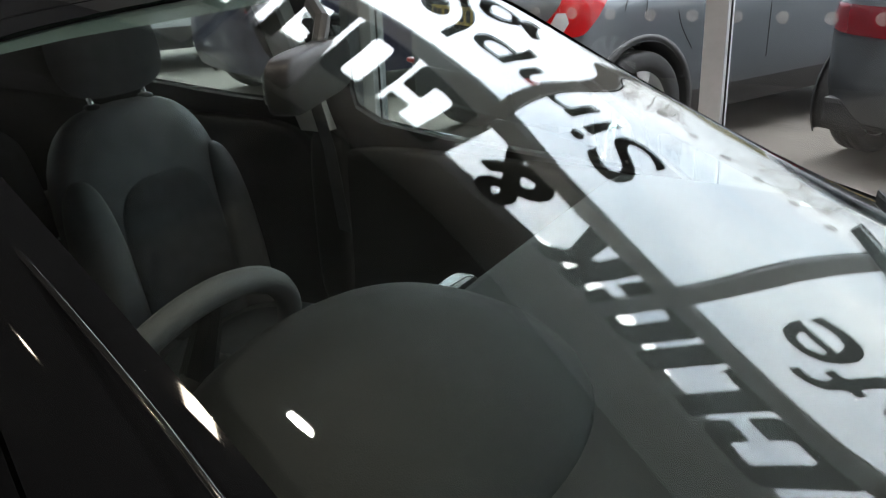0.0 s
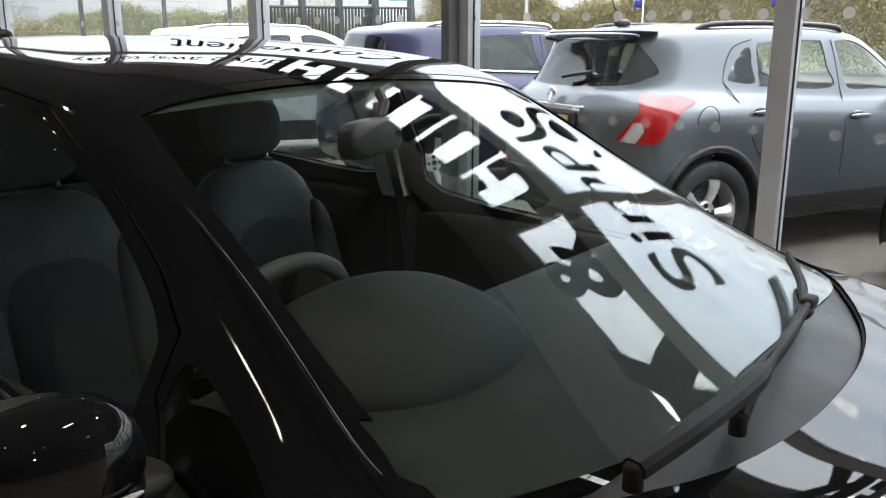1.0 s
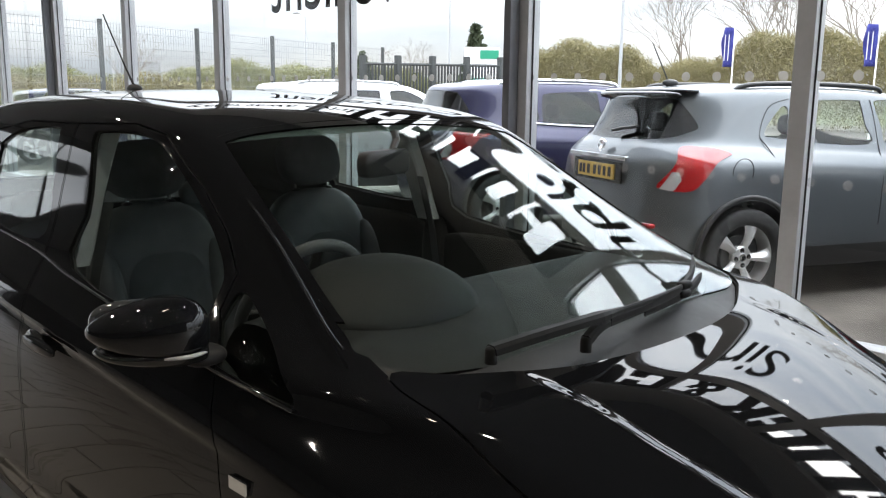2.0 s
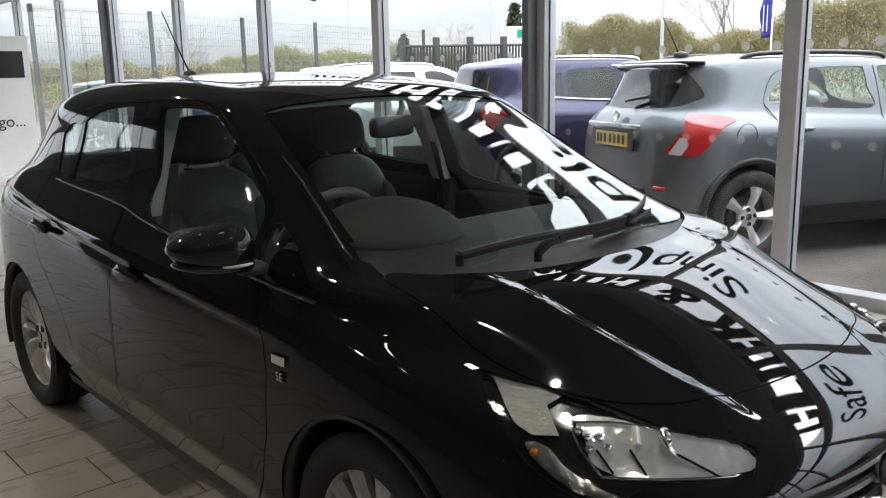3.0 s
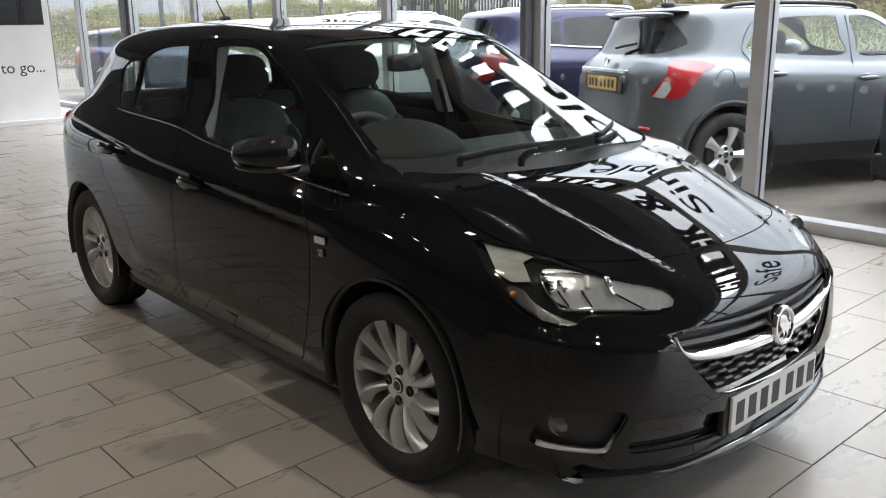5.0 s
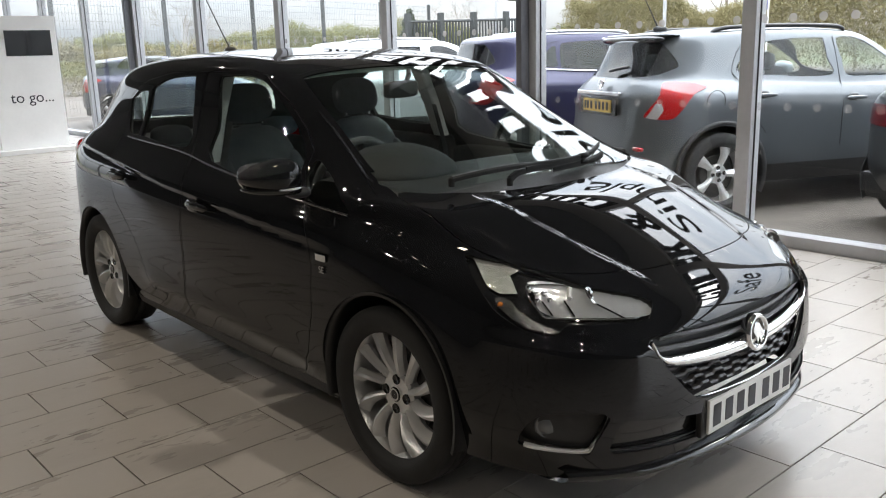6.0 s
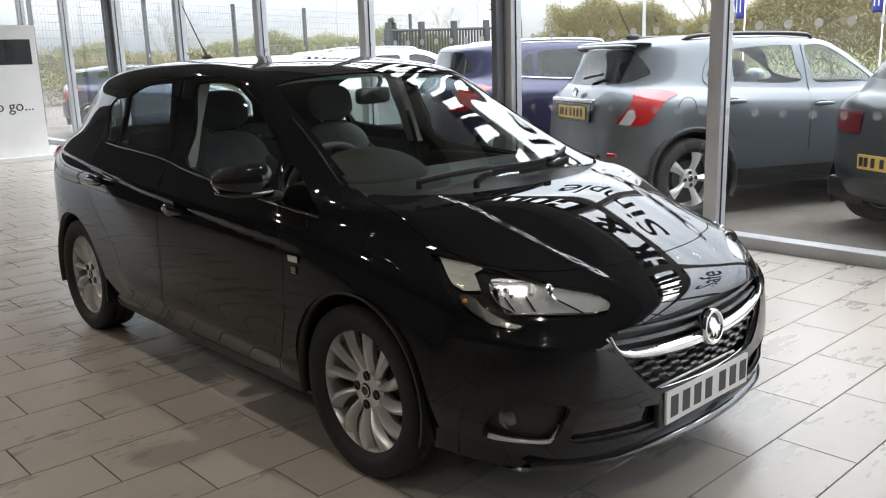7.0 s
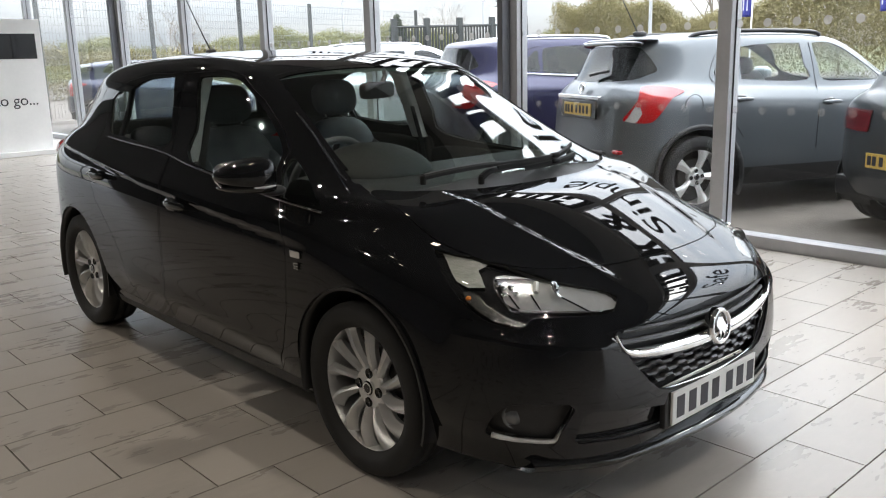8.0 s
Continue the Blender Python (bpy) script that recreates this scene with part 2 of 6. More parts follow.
def boxed(name, lo, hi, mat, parent=None, bevel=0.0, label=""):
    bm = bmesh.new()
    box(bm, lo, hi, bevel)
    return part(name, bm, mat, parent, label)


def prism(bm, outline, axis, a, b):
    """A closed outline (2D) pushed along axis x, y or z from a to b."""
    def at(p, d):
        return {"x": (d, p[0], p[1]), "y": (p[0], d, p[1]), "z": (p[0], p[1], d)}[axis]
    lo, hi = [bm.verts.new(at(p, a)) for p in outline], [bm.verts.new(at(p, b)) for p in outline]
    n = len(outline)
    fs = [bm.faces.new(lo[::-1]), bm.faces.new(hi)]
    for i in range(n):
        fs.append(bm.faces.new((lo[i], lo[(i + 1) % n], hi[(i + 1) % n], hi[i])))
    bmesh.ops.recalc_face_normals(bm, faces=fs)
    return fs


def spin(bm, profile, steps=48, axis="y", centre=(0, 0, 0)):
    """A profile of (radius, along) turned round an axis."""
    rings = []
    for r, d in profile:
        ring = []
        for i in range(steps):
            a = 2 * math.pi * i / steps
            c, s = r * math.cos(a), r * math.sin(a)
            p = {"x": (d, c, s), "y": (c, d, s), "z": (c, s, d)}[axis]
            ring.append(bm.verts.new(Vector(p) + Vector(centre)))
        rings.append(ring)
    fs = []
    for a, b in zip(rings, rings[1:]):
        for i in range(steps):
            fs.append(bm.faces.new((a[i], a[(i + 1) % steps], b[(i + 1) % steps], b[i])))
    bmesh.ops.recalc_face_normals(bm, faces=fs)
    return rings


def tube(bm, points, radius, sides=8, closed=False):
    """A round bar along points; radius is one number or one for each point."""
    pts = [Vector(p) for p in points]
    n = len(pts)
    rings, up = [], Vector((0, 0, 1))
    for i, p in enumerate(pts):
        d = (pts[(i + 1) % n] if closed else pts[min(i + 1, n - 1)]) - (pts[i - 1] if closed or i else pts[0])
        d.normalize()
        side = d.cross(up)
        if side.length < 0.05:
            side = d.cross(Vector((1, 0, 0)))
        side.normalize()
        top = side.cross(d)
        r = radius[i] if isinstance(radius, (list, tuple)) else radius
        rings.append([bm.verts.new(p + r * (math.cos(2 * math.pi * k / sides) * side + math.sin(2 * math.pi * k / sides) * top)) for k in range(sides)])
    pairs = list(zip(rings, rings[1:])) + ([(rings[-1], rings[0])] if closed else [])
    for a, b in pairs:
        for k in range(sides):
            bm.faces.new((a[k], a[(k + 1) % sides], b[(k + 1) % sides], b[k]))
    if not closed:
        bm.faces.new(rings[0][::-1])
        bm.faces.new(rings[-1])


def spline(points, n, closed=False):
    """n points along a Catmull-Rom curve through the given ones."""
    p = np.array(points, float)
    m = len(p)
    out = []
    for t in np.linspace(0, m if closed else m - 1, n, endpoint=not closed):
        i = min(int(t), m - 1 if closed else m - 2)
        f = t - i
        a, b, c, d = [p[k % m] if closed else p[min(max(k, 0), m - 1)] for k in (i - 1, i, i + 1, i + 2)]
        out.append(0.5 * (2 * b + (c - a) * f + (2 * a - 5 * b + 4 * c - d) * f * f + (3 * b - a - 3 * c + d) * f**3))
    return [tuple(float(v) for v in q) for q in out]


def lettering(name, text, size, mat, m, parent=None, depth=0.002, label="", bold=0.0, width=None, spacing=1.0, height=None):
    """Words in the built-in font as a mesh, standing up in the local x-z plane."""
    cu = bpy.data.curves.new(name, "FONT")
    cu.body, cu.size, cu.extrude, cu.offset, cu.align_x, cu.space_character = text, size, depth, bold, "CENTER", spacing
    tmp = bpy.data.objects.new(name, cu)
    scene.collection.objects.link(tmp)
    dg = bpy.context.evaluated_depsgraph_get()
    me = bpy.data.meshes.new_from_object(tmp.evaluated_get(dg))
    bpy.data.objects.remove(tmp)
    xs = [v.co.x for v in me.vertices]
    wide = width / (max(xs) - min(xs)) if width else 1.0
    ys = [v.co.y for v in me.vertices]
    tall = height / (max(ys) - min(ys)) if height else 1.0
    me.transform(Matrix.Rotation(radians(90), 4, "X") @ Matrix.Diagonal((wide, tall, 1, 1)) @ Matrix.Translation((0, -min(ys) if height else 0, 0)))
    me.materials.clear()
    me.materials.append(mat)
    ob = new(name, me)
    ob.matrix_basis = m
    if parent:
        ob.parent = parent
    if label:
        tagged(ob, label)
    return ob


def block_letter(ch):
    """A heavy condensed capital as an outline in a box 1 high; returns its width and outlines."""
    def bend(cx, cz, r, a0, a1, n=6):
        return [(cx + r * math.cos(radians(a0 + (a1 - a0) * k / n)), cz + r * math.sin(radians(a0 + (a1 - a0) * k / n))) for k in range(n + 1)]
    w, t, r = .62, .205, .17
    if ch == "O":
        q = .05
        half = [(w / 2, 1)] + bend(r, 1 - r, r, 90, 180) + bend(r, r, r, 180, 270) + [(w / 2, 0), (w / 2, .17)] + bend(t + q, .17 + q, q, 270, 180, 3) + bend(t + q, .83 - q, q, 180, 90, 3) + [(w / 2, .83)]
        return w, [half, [(w - x, z) for x, z in half]]
    if ch == "C":
        gap = (.59, .41)
        outer = [(w, gap[0])] + bend(w - r, 1 - r, r, 0, 90) + bend(r, 1 - r, r, 90, 180) + bend(r, r, r, 180, 270) + bend(w - r, r, r, 270, 360) + [(w, gap[1])]
        q = .05
        inner = [(w - t, gap[1])] + bend(w - t - q, .17 + q, q, 0, -90, 3) + bend(t + q, .17 + q, q, 270, 180, 3) + bend(t + q, .83 - q, q, 180, 90, 3) + bend(w - t - q, .83 - q, q, 90, 0, 3) + [(w - t, gap[0])]
        return w, [outer + inner]
    if ch == "L":
        return .40, [[(0, 0), (.40, 0), (.40, .18), (t, .18), (t, 1), (0, 1)]]
    if ch == "I":
        return t, [[(0, 0), (t, 0), (t, 1), (0, 1)]]
    if ch == "E":
        return .43, [[(0, 0), (.43, 0), (.43, .18), (t, .18), (t, .41), (.40, .41), (.40, .58), (t, .58), (t, .82), (.43, .82), (.43, 1), (0, 1)]]
    if ch == "T":
        return .45, [[(.225 - t / 2, 0), (.225 + t / 2, 0), (.225 + t / 2, .82), (.45, .82), (.45, 1), (0, 1), (0, .82), (.225 - t / 2, .82)]]
    return .58, [[(0, 0), (t, 0), (t, .34), (.245, .42), (.355, 0), (.58, 0), (.395, .56), (.57, 1), (.36, 1), (t, .64), (t, 1), (0, 1)]]


def block_word(name, word, width, height, mat, m, parent, label):
    """A word in block capitals, centred on its width, standing in the local x-z plane."""
    bm = bmesh.new()
    glyphs = [block_letter(c) for c in word]
    gap = .055
    full = sum(g[0] for g in glyphs) + gap * (len(word) - 1)
    x = -full / 2
    for w, outlines in glyphs:
        for outline in outlines:
            prism(bm, [((x + a) * width / full, b * height) for a, b in outline], "y", -.001, .001)
        x += w + gap
    return part(name, bm, mat, parent, label, m=m)


# ---- the showroom ----
BAY = 2.07
MULLION_X = [1.81 + BAY * k for k in range(4, -1, -1)] + [0.20 - 2.06 * k - 0.02 * k * k for k in range(9)]
CEIL_Z = 4.75
GLASS_TOP = 3.95
TRANSOM_Z = (2.995, 3.155)
LAMP_W = 17.0

bm = bmesh.new()
box(bm, (-18.0, -13.0, -0.30), (11.0, 3.30, -0.006))
floor = tagged(part("floor", bm, GROUT), "showroom floor of wood-look porcelain tiles with dark joints", "floor", kind="structure")

TILE_W, TILE_L, JOINT = 0.298, 0.608, 0.006
tile_bm = bmesh.new()
box(tile_bm, (JOINT / 2, JOINT / 2, -0.012), (TILE_W - JOINT / 2, TILE_L - JOINT / 2, 0.0))
tile_me = bpy.data.meshes.new("tile")
tile_bm.to_mesh(tile_me)
tile_bm.free()
tile_me.materials.append(FLOOR_TILE)

boxed("ceiling", (-18.2, -13.2, CEIL_Z), (11.2, 3.6, CEIL_Z + 0.2), CEILING_MAT)
tagged(bpy.data.objects["ceiling"], "plain dark grey showroom ceiling", "ceiling", kind="structure")
tagged(boxed("wall_south", (-18.2, -13.2, -0.3), (11.2, -13.0, CEIL_Z), UNSEEN_WALL), "unseen plain grey back wall, dark so reflections on the car stay dim", "wall", kind="structure")
tagged(boxed("wall_north", (-18.2, 3.30, GLASS_TOP), (11.2, 3.6, CEIL_Z), WALL_PAINT), "plain bulkhead over the glazing", "wall", kind="structure")

window_wall = tagged(empty("window_1"), "grey aluminium framed glazed showroom front", "window", kind="structure")
boxed("sill", (-18.0, 3.31, -0.1), (11.0, 3.46, 0.085), FRAME_GREY, window_wall, 0.006)
boxed("transom", (-18.0, 3.345, TRANSOM_Z[0]), (11.0, 3.455, TRANSOM_Z[1]), FRAME_GREY, window_wall, 0.004)
for k, x in enumerate(MULLION_X):
    boxed("mullion", (x - 0.055, 3.33, 0.085), (x + 0.055, 3.47, GLASS_TOP), FRAME_GREY, window_wall, 0.006)
    for edge in (-1, 1):
        boxed("gasket", (x + edge * .059 - .004, 3.385, 0.085), (x + edge * .059 + .004, 3.394, GLASS_TOP), RUBBER, window_wall)
    if k:
        wide = MULLION_X[k - 1]
        boxed("pane", (x + 0.04, 3.396, 0.08), (wide - 0.04, 3.404, GLASS_TOP), PANE_GLASS, window_wall).visible_shadow = False
for k, x in enumerate((MULLION_X[6], MULLION_X[10])):
    tagged(boxed("column_%d" % (k + 1), (x - 0.085, 3.22, 0.0), (x - 0.02, 3.325, CEIL_Z), FRAME_DARK, None, 0.006), "dark grey steel column against the glazing", "column", kind="structure")

# rows of round white dots on the glass
dot = bmesh.new()
spin(dot, [(.001, 0), (.029, 0), (.030, .0006), (.001, .0006)], 20)
dot_me, faint_me = bpy.data.meshes.new("dot"), bpy.data.meshes.new("faint_dot")
dot.to_mesh(dot_me)
dot.to_mesh(faint_me)
dot.free()
dot_me.materials.append(DOT_WHITE)
faint_me.materials.append(DOT_FAINT)
for z, shape in ((0.985, faint_me), (1.597, dot_me)):
    for k in range(-46, 16):
        d = new("dot", shape)
        d.matrix_basis = pose(0.28 + 0.2115 * k, 3.3945, z)
        d.parent = window_wall

# cut vinyl lettering on the glass, to be read from outside
for words, x0, x1 in (("CLICK", 3.16, 1.18), ("COLLECT", 0.145, -3.40)):
    block_word("window_lettering", words, x0 - x1, .83, VINYL, pose((x0 + x1) / 2, 3.412, 3.13, 0, 0, 180), window_wall, "heavy dark cut vinyl capitals on the glass")
for words, x0, x1, z, size, bold, tall in (("&", 0.95, 0.42, 3.13, .93, .030, .80), ("Simple", 1.02, -0.98, 2.25, .76, .004, None), ("Safe", 3.2, 2.10, 2.25, .76, .004, None),
                                           ("Convenient", -2.2, -5.2, 2.25, .74, .004, None), ("drive away today", -3.2, -6.9, 3.36, .46, .003, None)):
    lettering("window_lettering", words, size, VINYL, pose((x0 + x1) / 2, 3.412, z, 0, 0, 180), window_wall, .001, "dark cut vinyl words on the glass", bold, x0 - x1, 1.0, tall)

# both out of view; the long west glazing is added as daylight fill
for nm, x0, x1, y_from in (("window_2", 10.95, 11.1, 0.6), ("window_3", -18.1, -17.95, -8.4)):
    end = tagged(empty(nm), "grey aluminium framed glazed end wall out of view", "window", kind="structure")
    boxed("sill", (x0, y_from, -0.1), (x1, 3.3, 0.085), FRAME_GREY, end, 0.006)
    boxed("transom", (x0 + .03, y_from, TRANSOM_Z[0]), (x1 - .03, 3.3, TRANSOM_Z[1]), FRAME_GREY, end, 0.004)
    boxed("head", (x0, y_from, GLASS_TOP), (x1, 3.3, CEIL_Z), FRAME_GREY, end, 0.004)
    for k in range(int((3.25 - y_from) / BAY) + 1):
        y = 3.25 - BAY * k
        boxed("mullion", (x0 + .02, y - 0.045, 0.085), (x1 - .02, y + 0.045, GLASS_TOP), FRAME_GREY, end, 0.006)
        if y - BAY > y_from - .5:
            boxed("pane", (x0 + .07, y - BAY + 0.04, 0.08), (x0 + .08, y - 0.04, GLASS_TOP), PANE_GLASS, end)

# walls added out of view; the east one keeps glazing out of the bumper's reflections
tagged(boxed("wall_east", (11.0, -13.0, -0.3), (11.2, 0.6, CEIL_Z), UNSEEN_WALL), "unseen plain grey end wall, dark so the bumper reflects little", "wall", kind="structure")
tagged(boxed("wall_west", (-18.2, -13.0, -0.3), (-18.0, -8.4, CEIL_Z), UNSEEN_WALL), "unseen plain grey end wall, dark so the doors reflect little", "wall", kind="structure")

# ceiling downlights in rows
def downlight(x, y):
    d = empty("ceiling_light", pose(x, y, CEIL_Z))
    bm = bmesh.new()
    spin(bm, [(.055, 0.0), (.075, -.004), (.08, -.010), (.07, -.014), (.050, -.010), (.039, .0)], 28, axis="z")
    part("bezel", bm, WHITE_PANEL, d, smooth=True)
    bm = bmesh.new()
    spin(bm, [(.001, -.006), (.040, -.008)], 24, axis="z")
    part("lamp_face", bm, LAMP_GLOW, d, "glowing warm white lamp face")
    return tagged(d, "round recessed downlight glowing warm white in the ceiling", "ceiling light", "downlights in the ceiling")


LAMP_GLOW = bpy.data.materials.new("lamp_glow")
LAMP_GLOW.use_nodes = True
glow = LAMP_GLOW.node_tree.nodes["Principled BSDF"]
glow.inputs["Base Color"].default_value = (0.9, 0.9, 0.88, 1)
glow.inputs["Emission Color"].default_value = (1.0, 0.86, 0.66, 1)
glow.inputs["Emission Strength"].default_value = 22.0
first = downlight(-6.0, -1.4)
spots = [(x, y) for x in (-6.0, -2.5, 4.5) for y in (-1.4, -5.5)] + [(1.28, .27)]
for x, y in spots[1:] + [(x, y) for x in (-4.2, -.9, 2.4) for y in (-3.2, -3.9)]:
    copy_thing(first, pose(x, y, CEIL_Z))
for x, y in spots:
    lamp = new("downlight_beam", bpy.data.lights.new("downlight_beam", "AREA"))
    lamp.data.shape, lamp.data.size, lamp.data.energy, lamp.data.color = "DISK", 0.15, LAMP_W, (1.0, 0.92, 0.80)
    lamp.matrix_world = pose(x, y, CEIL_Z - 0.03)

strip = empty("ceiling_light", pose(.80, -1.36, CEIL_Z))
boxed("frame", (-.10, -.20, -.02), (.10, .20, 0), WHITE_PANEL, strip, .004)
boxed("diffuser", (-.085, -.18, -.026), (.085, .18, -.0205), LAMP_GLOW, strip, 0, "glowing warm white diffuser")
tagged(strip, "small rectangular ceiling light glowing warm white", "ceiling light")

# ---- car bodies: a net of lengthwise lines from the front centre round to the rear centre ----
def natural(points, per):
    """A smooth (C2) curve through rows of points, closed, sampled per times between each pair."""
    p = np.asarray(points, float)
    n = len(p)
    a = np.zeros((n, n))
    for i in range(n):
        a[i, i], a[i, (i + 1) % n], a[i, (i - 1) % n] = 4, 1, 1
    rhs = 6 * (np.roll(p, -1, 0) - 2 * p + np.roll(p, 1, 0))
    m = np.linalg.solve(a, rhs.reshape(n, -1)).reshape(p.shape)
    out = []
    for i in range(n):
        j = (i + 1) % n
        for k in range(per):
            f = k / per
            out.append((1 - f) * p[i] + f * p[j] - f * (1 - f) / 6 * ((2 - f) * m[i] + (1 + f) * m[j]))
    return np.array(out)


def open_curve(points, per):
    """A smooth (C2) open curve through rows of points."""
    p = np.asarray(points, float)
    n = len(p)
    a = np.eye(n)
    rhs = np.zeros_like(p)
    for i in range(1, n - 1):
        a[i, i], a[i, i + 1], a[i, i - 1] = 4, 1, 1
        rhs[i] = 6 * (p[i + 1] - 2 * p[i] + p[i - 1])
    m = np.linalg.solve(a, rhs.reshape(n, -1)).reshape(p.shape)
    out = []
    for i in range(n - 1):
        for k in range(per):
            f = k / per
            out.append((1 - f) * p[i] + f * p[i + 1] - f * (1 - f) / 6 * ((2 - f) * m[i] + (1 + f) * m[i + 1]))
    return np.array(out + [p[-1]])


def skin(lines, per_u=12, per_v=8):
    """The body's points as an array [v, u, 3] for the whole car, from the half lines (y is half the width)."""
    half = np.array(lines, float)
    rows = half.shape[0]
    ring = np.concatenate([half, half[:, -2:0:-1] * (1, -1, 1)], 1)
    over = np.concatenate([ring, ring[-2:-5:-1] * (1, -1, 1)], 0)
    fine_v = open_curve(over, per_v)[: (rows - 1) * per_v + 1]
    return natural(fine_v.transpose(1, 0, 2), per_u).transpose(1, 0, 2)


def skin_mesh(grid):
    """The skin as a bmesh whose vertices carry the smooth surface's own normals."""
    bm = bmesh.new()
    rows, cols = grid.shape[:2]
    du = np.roll(grid, -1, 1) - np.roll(grid, 1, 1)
    dv = np.gradient(grid, axis=0)
    nr = np.cross(du, dv)
    nr[-1] = nr[-2] * (0, 0, 1)
    nr /= np.linalg.norm(nr, axis=2, keepdims=True) + 1e-12
    if nr[rows // 3, cols // 4, 1] < 0:
        nr = -nr
    lay = bm.verts.layers.float_vector.new("nrm")
    vs = []
    for i in range(rows):
        vs.append([bm.verts.new(p) for p in grid[i]])
        for v, q in zip(vs[-1], nr[i]):
            v[lay] = q
    for i in range(rows - 1):
        for j in range(cols):
            k = (j + 1) % cols
            bm.faces.new((vs[i][j], vs[i + 1][j], vs[i + 1][k], vs[i][k]))
    bmesh.ops.remove_doubles(bm, verts=bm.verts[:], dist=1e-5)
    bmesh.ops.recalc_face_normals(bm, faces=bm.faces[:])
    return bm


HATCH_LINES = [
    [(2.09, 0, 0.2), (2.075, 0.34, 0.2), (1.966, 0.62, 0.2), (1.72, 0.755, 0.2), (1.28, 0.8, 0.2), (0.75, 0.8, 0.19), (0.1, 0.8, 0.19), (-0.6, 0.8, 0.2), (-1.2, 0.8, 0.22), (-1.6, 0.75, 0.27), (-1.8, 0.45, 0.3), (-1.83, 0, 0.3)],
    [(2.12, 0, 0.36), (2.104, 0.34, 0.36), (1.994, 0.63, 0.36), (1.74, 0.8, 0.37), (1.28, 0.855, 0.38), (0.75, 0.85, 0.37), (0.1, 0.845, 0.37), (-0.6, 0.85, 0.38), (-1.2, 0.86, 0.43), (-1.64, 0.795, 0.46), (-1.86, 0.45, 0.48), (-1.89, 0, 0.48)],
    [(2.115, 0, 0.53), (2.096, 0.34, 0.53), (1.982, 0.62, 0.54), (1.73, 0.785, 0.56), (1.28, 0.85, 0.58), (0.75, 0.862, 0.57), (0.1, 0.866, 0.57), (-0.6, 0.868, 0.6), (-1.2, 0.868, 0.66), (-1.66, 0.79, 0.68), (-1.85, 0.45, 0.7), (-1.885, 0, 0.7)],
    [(2.08, 0, 0.66), (2.048, 0.32, 0.665), (1.91, 0.585, 0.69), (1.67, 0.74, 0.73), (1.25, 0.82, 0.775), (0.75, 0.858, 0.79), (0.1, 0.866, 0.79), (-0.6, 0.866, 0.83), (-1.2, 0.86, 0.88), (-1.67, 0.775, 0.89), (-1.84, 0.42, 0.91), (-1.875, 0, 0.91)],
    [(1.8601, 0, 0.7902), (1.8296, 0.28, 0.7834), (1.731, 0.51, 0.7886), (1.5207, 0.67, 0.8228), (1.2009, 0.76, 0.8733), (0.75, 0.825, 0.885), (0.1, 0.838, 0.9), (-0.6, 0.835, 0.94), (-1.2, 0.815, 0.985), (-1.66, 0.73, 1), (-1.82, 0.4, 1.01), (-1.85, 0, 1.01)],
    [(1.5233, 0, 0.9232), (1.504, 0.26, 0.9209), (1.4528, 0.48, 0.9076), (1.3624, 0.645, 0.9208), (1.1811, 0.728, 0.9461), (0.82, 0.784, 0.945), (0.1, 0.795, 0.965), (-0.6, 0.79, 1.005), (-1.2, 0.765, 1.045), (-1.61, 0.68, 1.06), (-1.78, 0.38, 1.07), (-1.81, 0, 1.07)],
    [(1.242, 0, 0.986), (1.2341, 0.25, 0.984), (1.1928, 0.47, 0.9855), (1.1323, 0.615, 0.9865), (1.003, 0.695, 0.994), (0.68, 0.742, 1.016), (0.1, 0.75, 1.045), (-0.6, 0.745, 1.07), (-1.15, 0.725, 1.1), (-1.57, 0.64, 1.11), (-1.74, 0.36, 1.12), (-1.77, 0, 1.12)],
    [(0.7257, 0, 1.2263), (0.7174, 0.23, 1.2248), (0.6984, 0.43, 1.2116), (0.6741, 0.57, 1.2), (0.5734, 0.645, 1.1917), (0.35, 0.68, 1.202), (-0.1, 0.685, 1.22), (-0.65, 0.68, 1.235), (-1.12, 0.66, 1.24), (-1.5, 0.58, 1.25), (-1.68, 0.33, 1.26), (-1.71, 0, 1.26)],
    [(0.2871, 0, 1.3993), (0.2876, 0.2, 1.3973), (0.3048, 0.38, 1.3895), (0.3215, 0.52, 1.378), (0.2519, 0.59, 1.3818), (0.05, 0.615, 1.395), (-0.3, 0.62, 1.405), (-0.75, 0.61, 1.4), (-1.1, 0.59, 1.39), (-1.4, 0.51, 1.375), (-1.58, 0.28, 1.38), (-1.61, 0, 1.38)],
    [(-0.02, 0, 1.457), (-0.02, 0.15, 1.455), (-0.02, 0.27, 1.451), (-0.03, 0.355, 1.446), (-0.1, 0.395, 1.45), (-0.25, 0.408, 1.46), (-0.45, 0.41, 1.464), (-0.75, 0.4, 1.461), (-1, 0.375, 1.452), (-1.2, 0.315, 1.441), (-1.33, 0.18, 1.434), (-1.36, 0, 1.432)],
    [(-0.3, 0, 1.477), (-0.305, 0, 1.477), (-0.32, 0, 1.4775), (-0.35, 0, 1.478), (-0.4, 0, 1.478), (-0.47, 0, 1.479), (-0.57, 0, 1.479), (-0.7, 0, 1.478), (-0.83, 0, 1.475), (-0.93, 0, 1.472), (-0.99, 0, 1.47), (-1, 0, 1.469)],
]


def smooth_step(x):
    x = np.clip(x, 0, 1)
    return x * x * (3 - 2 * x)


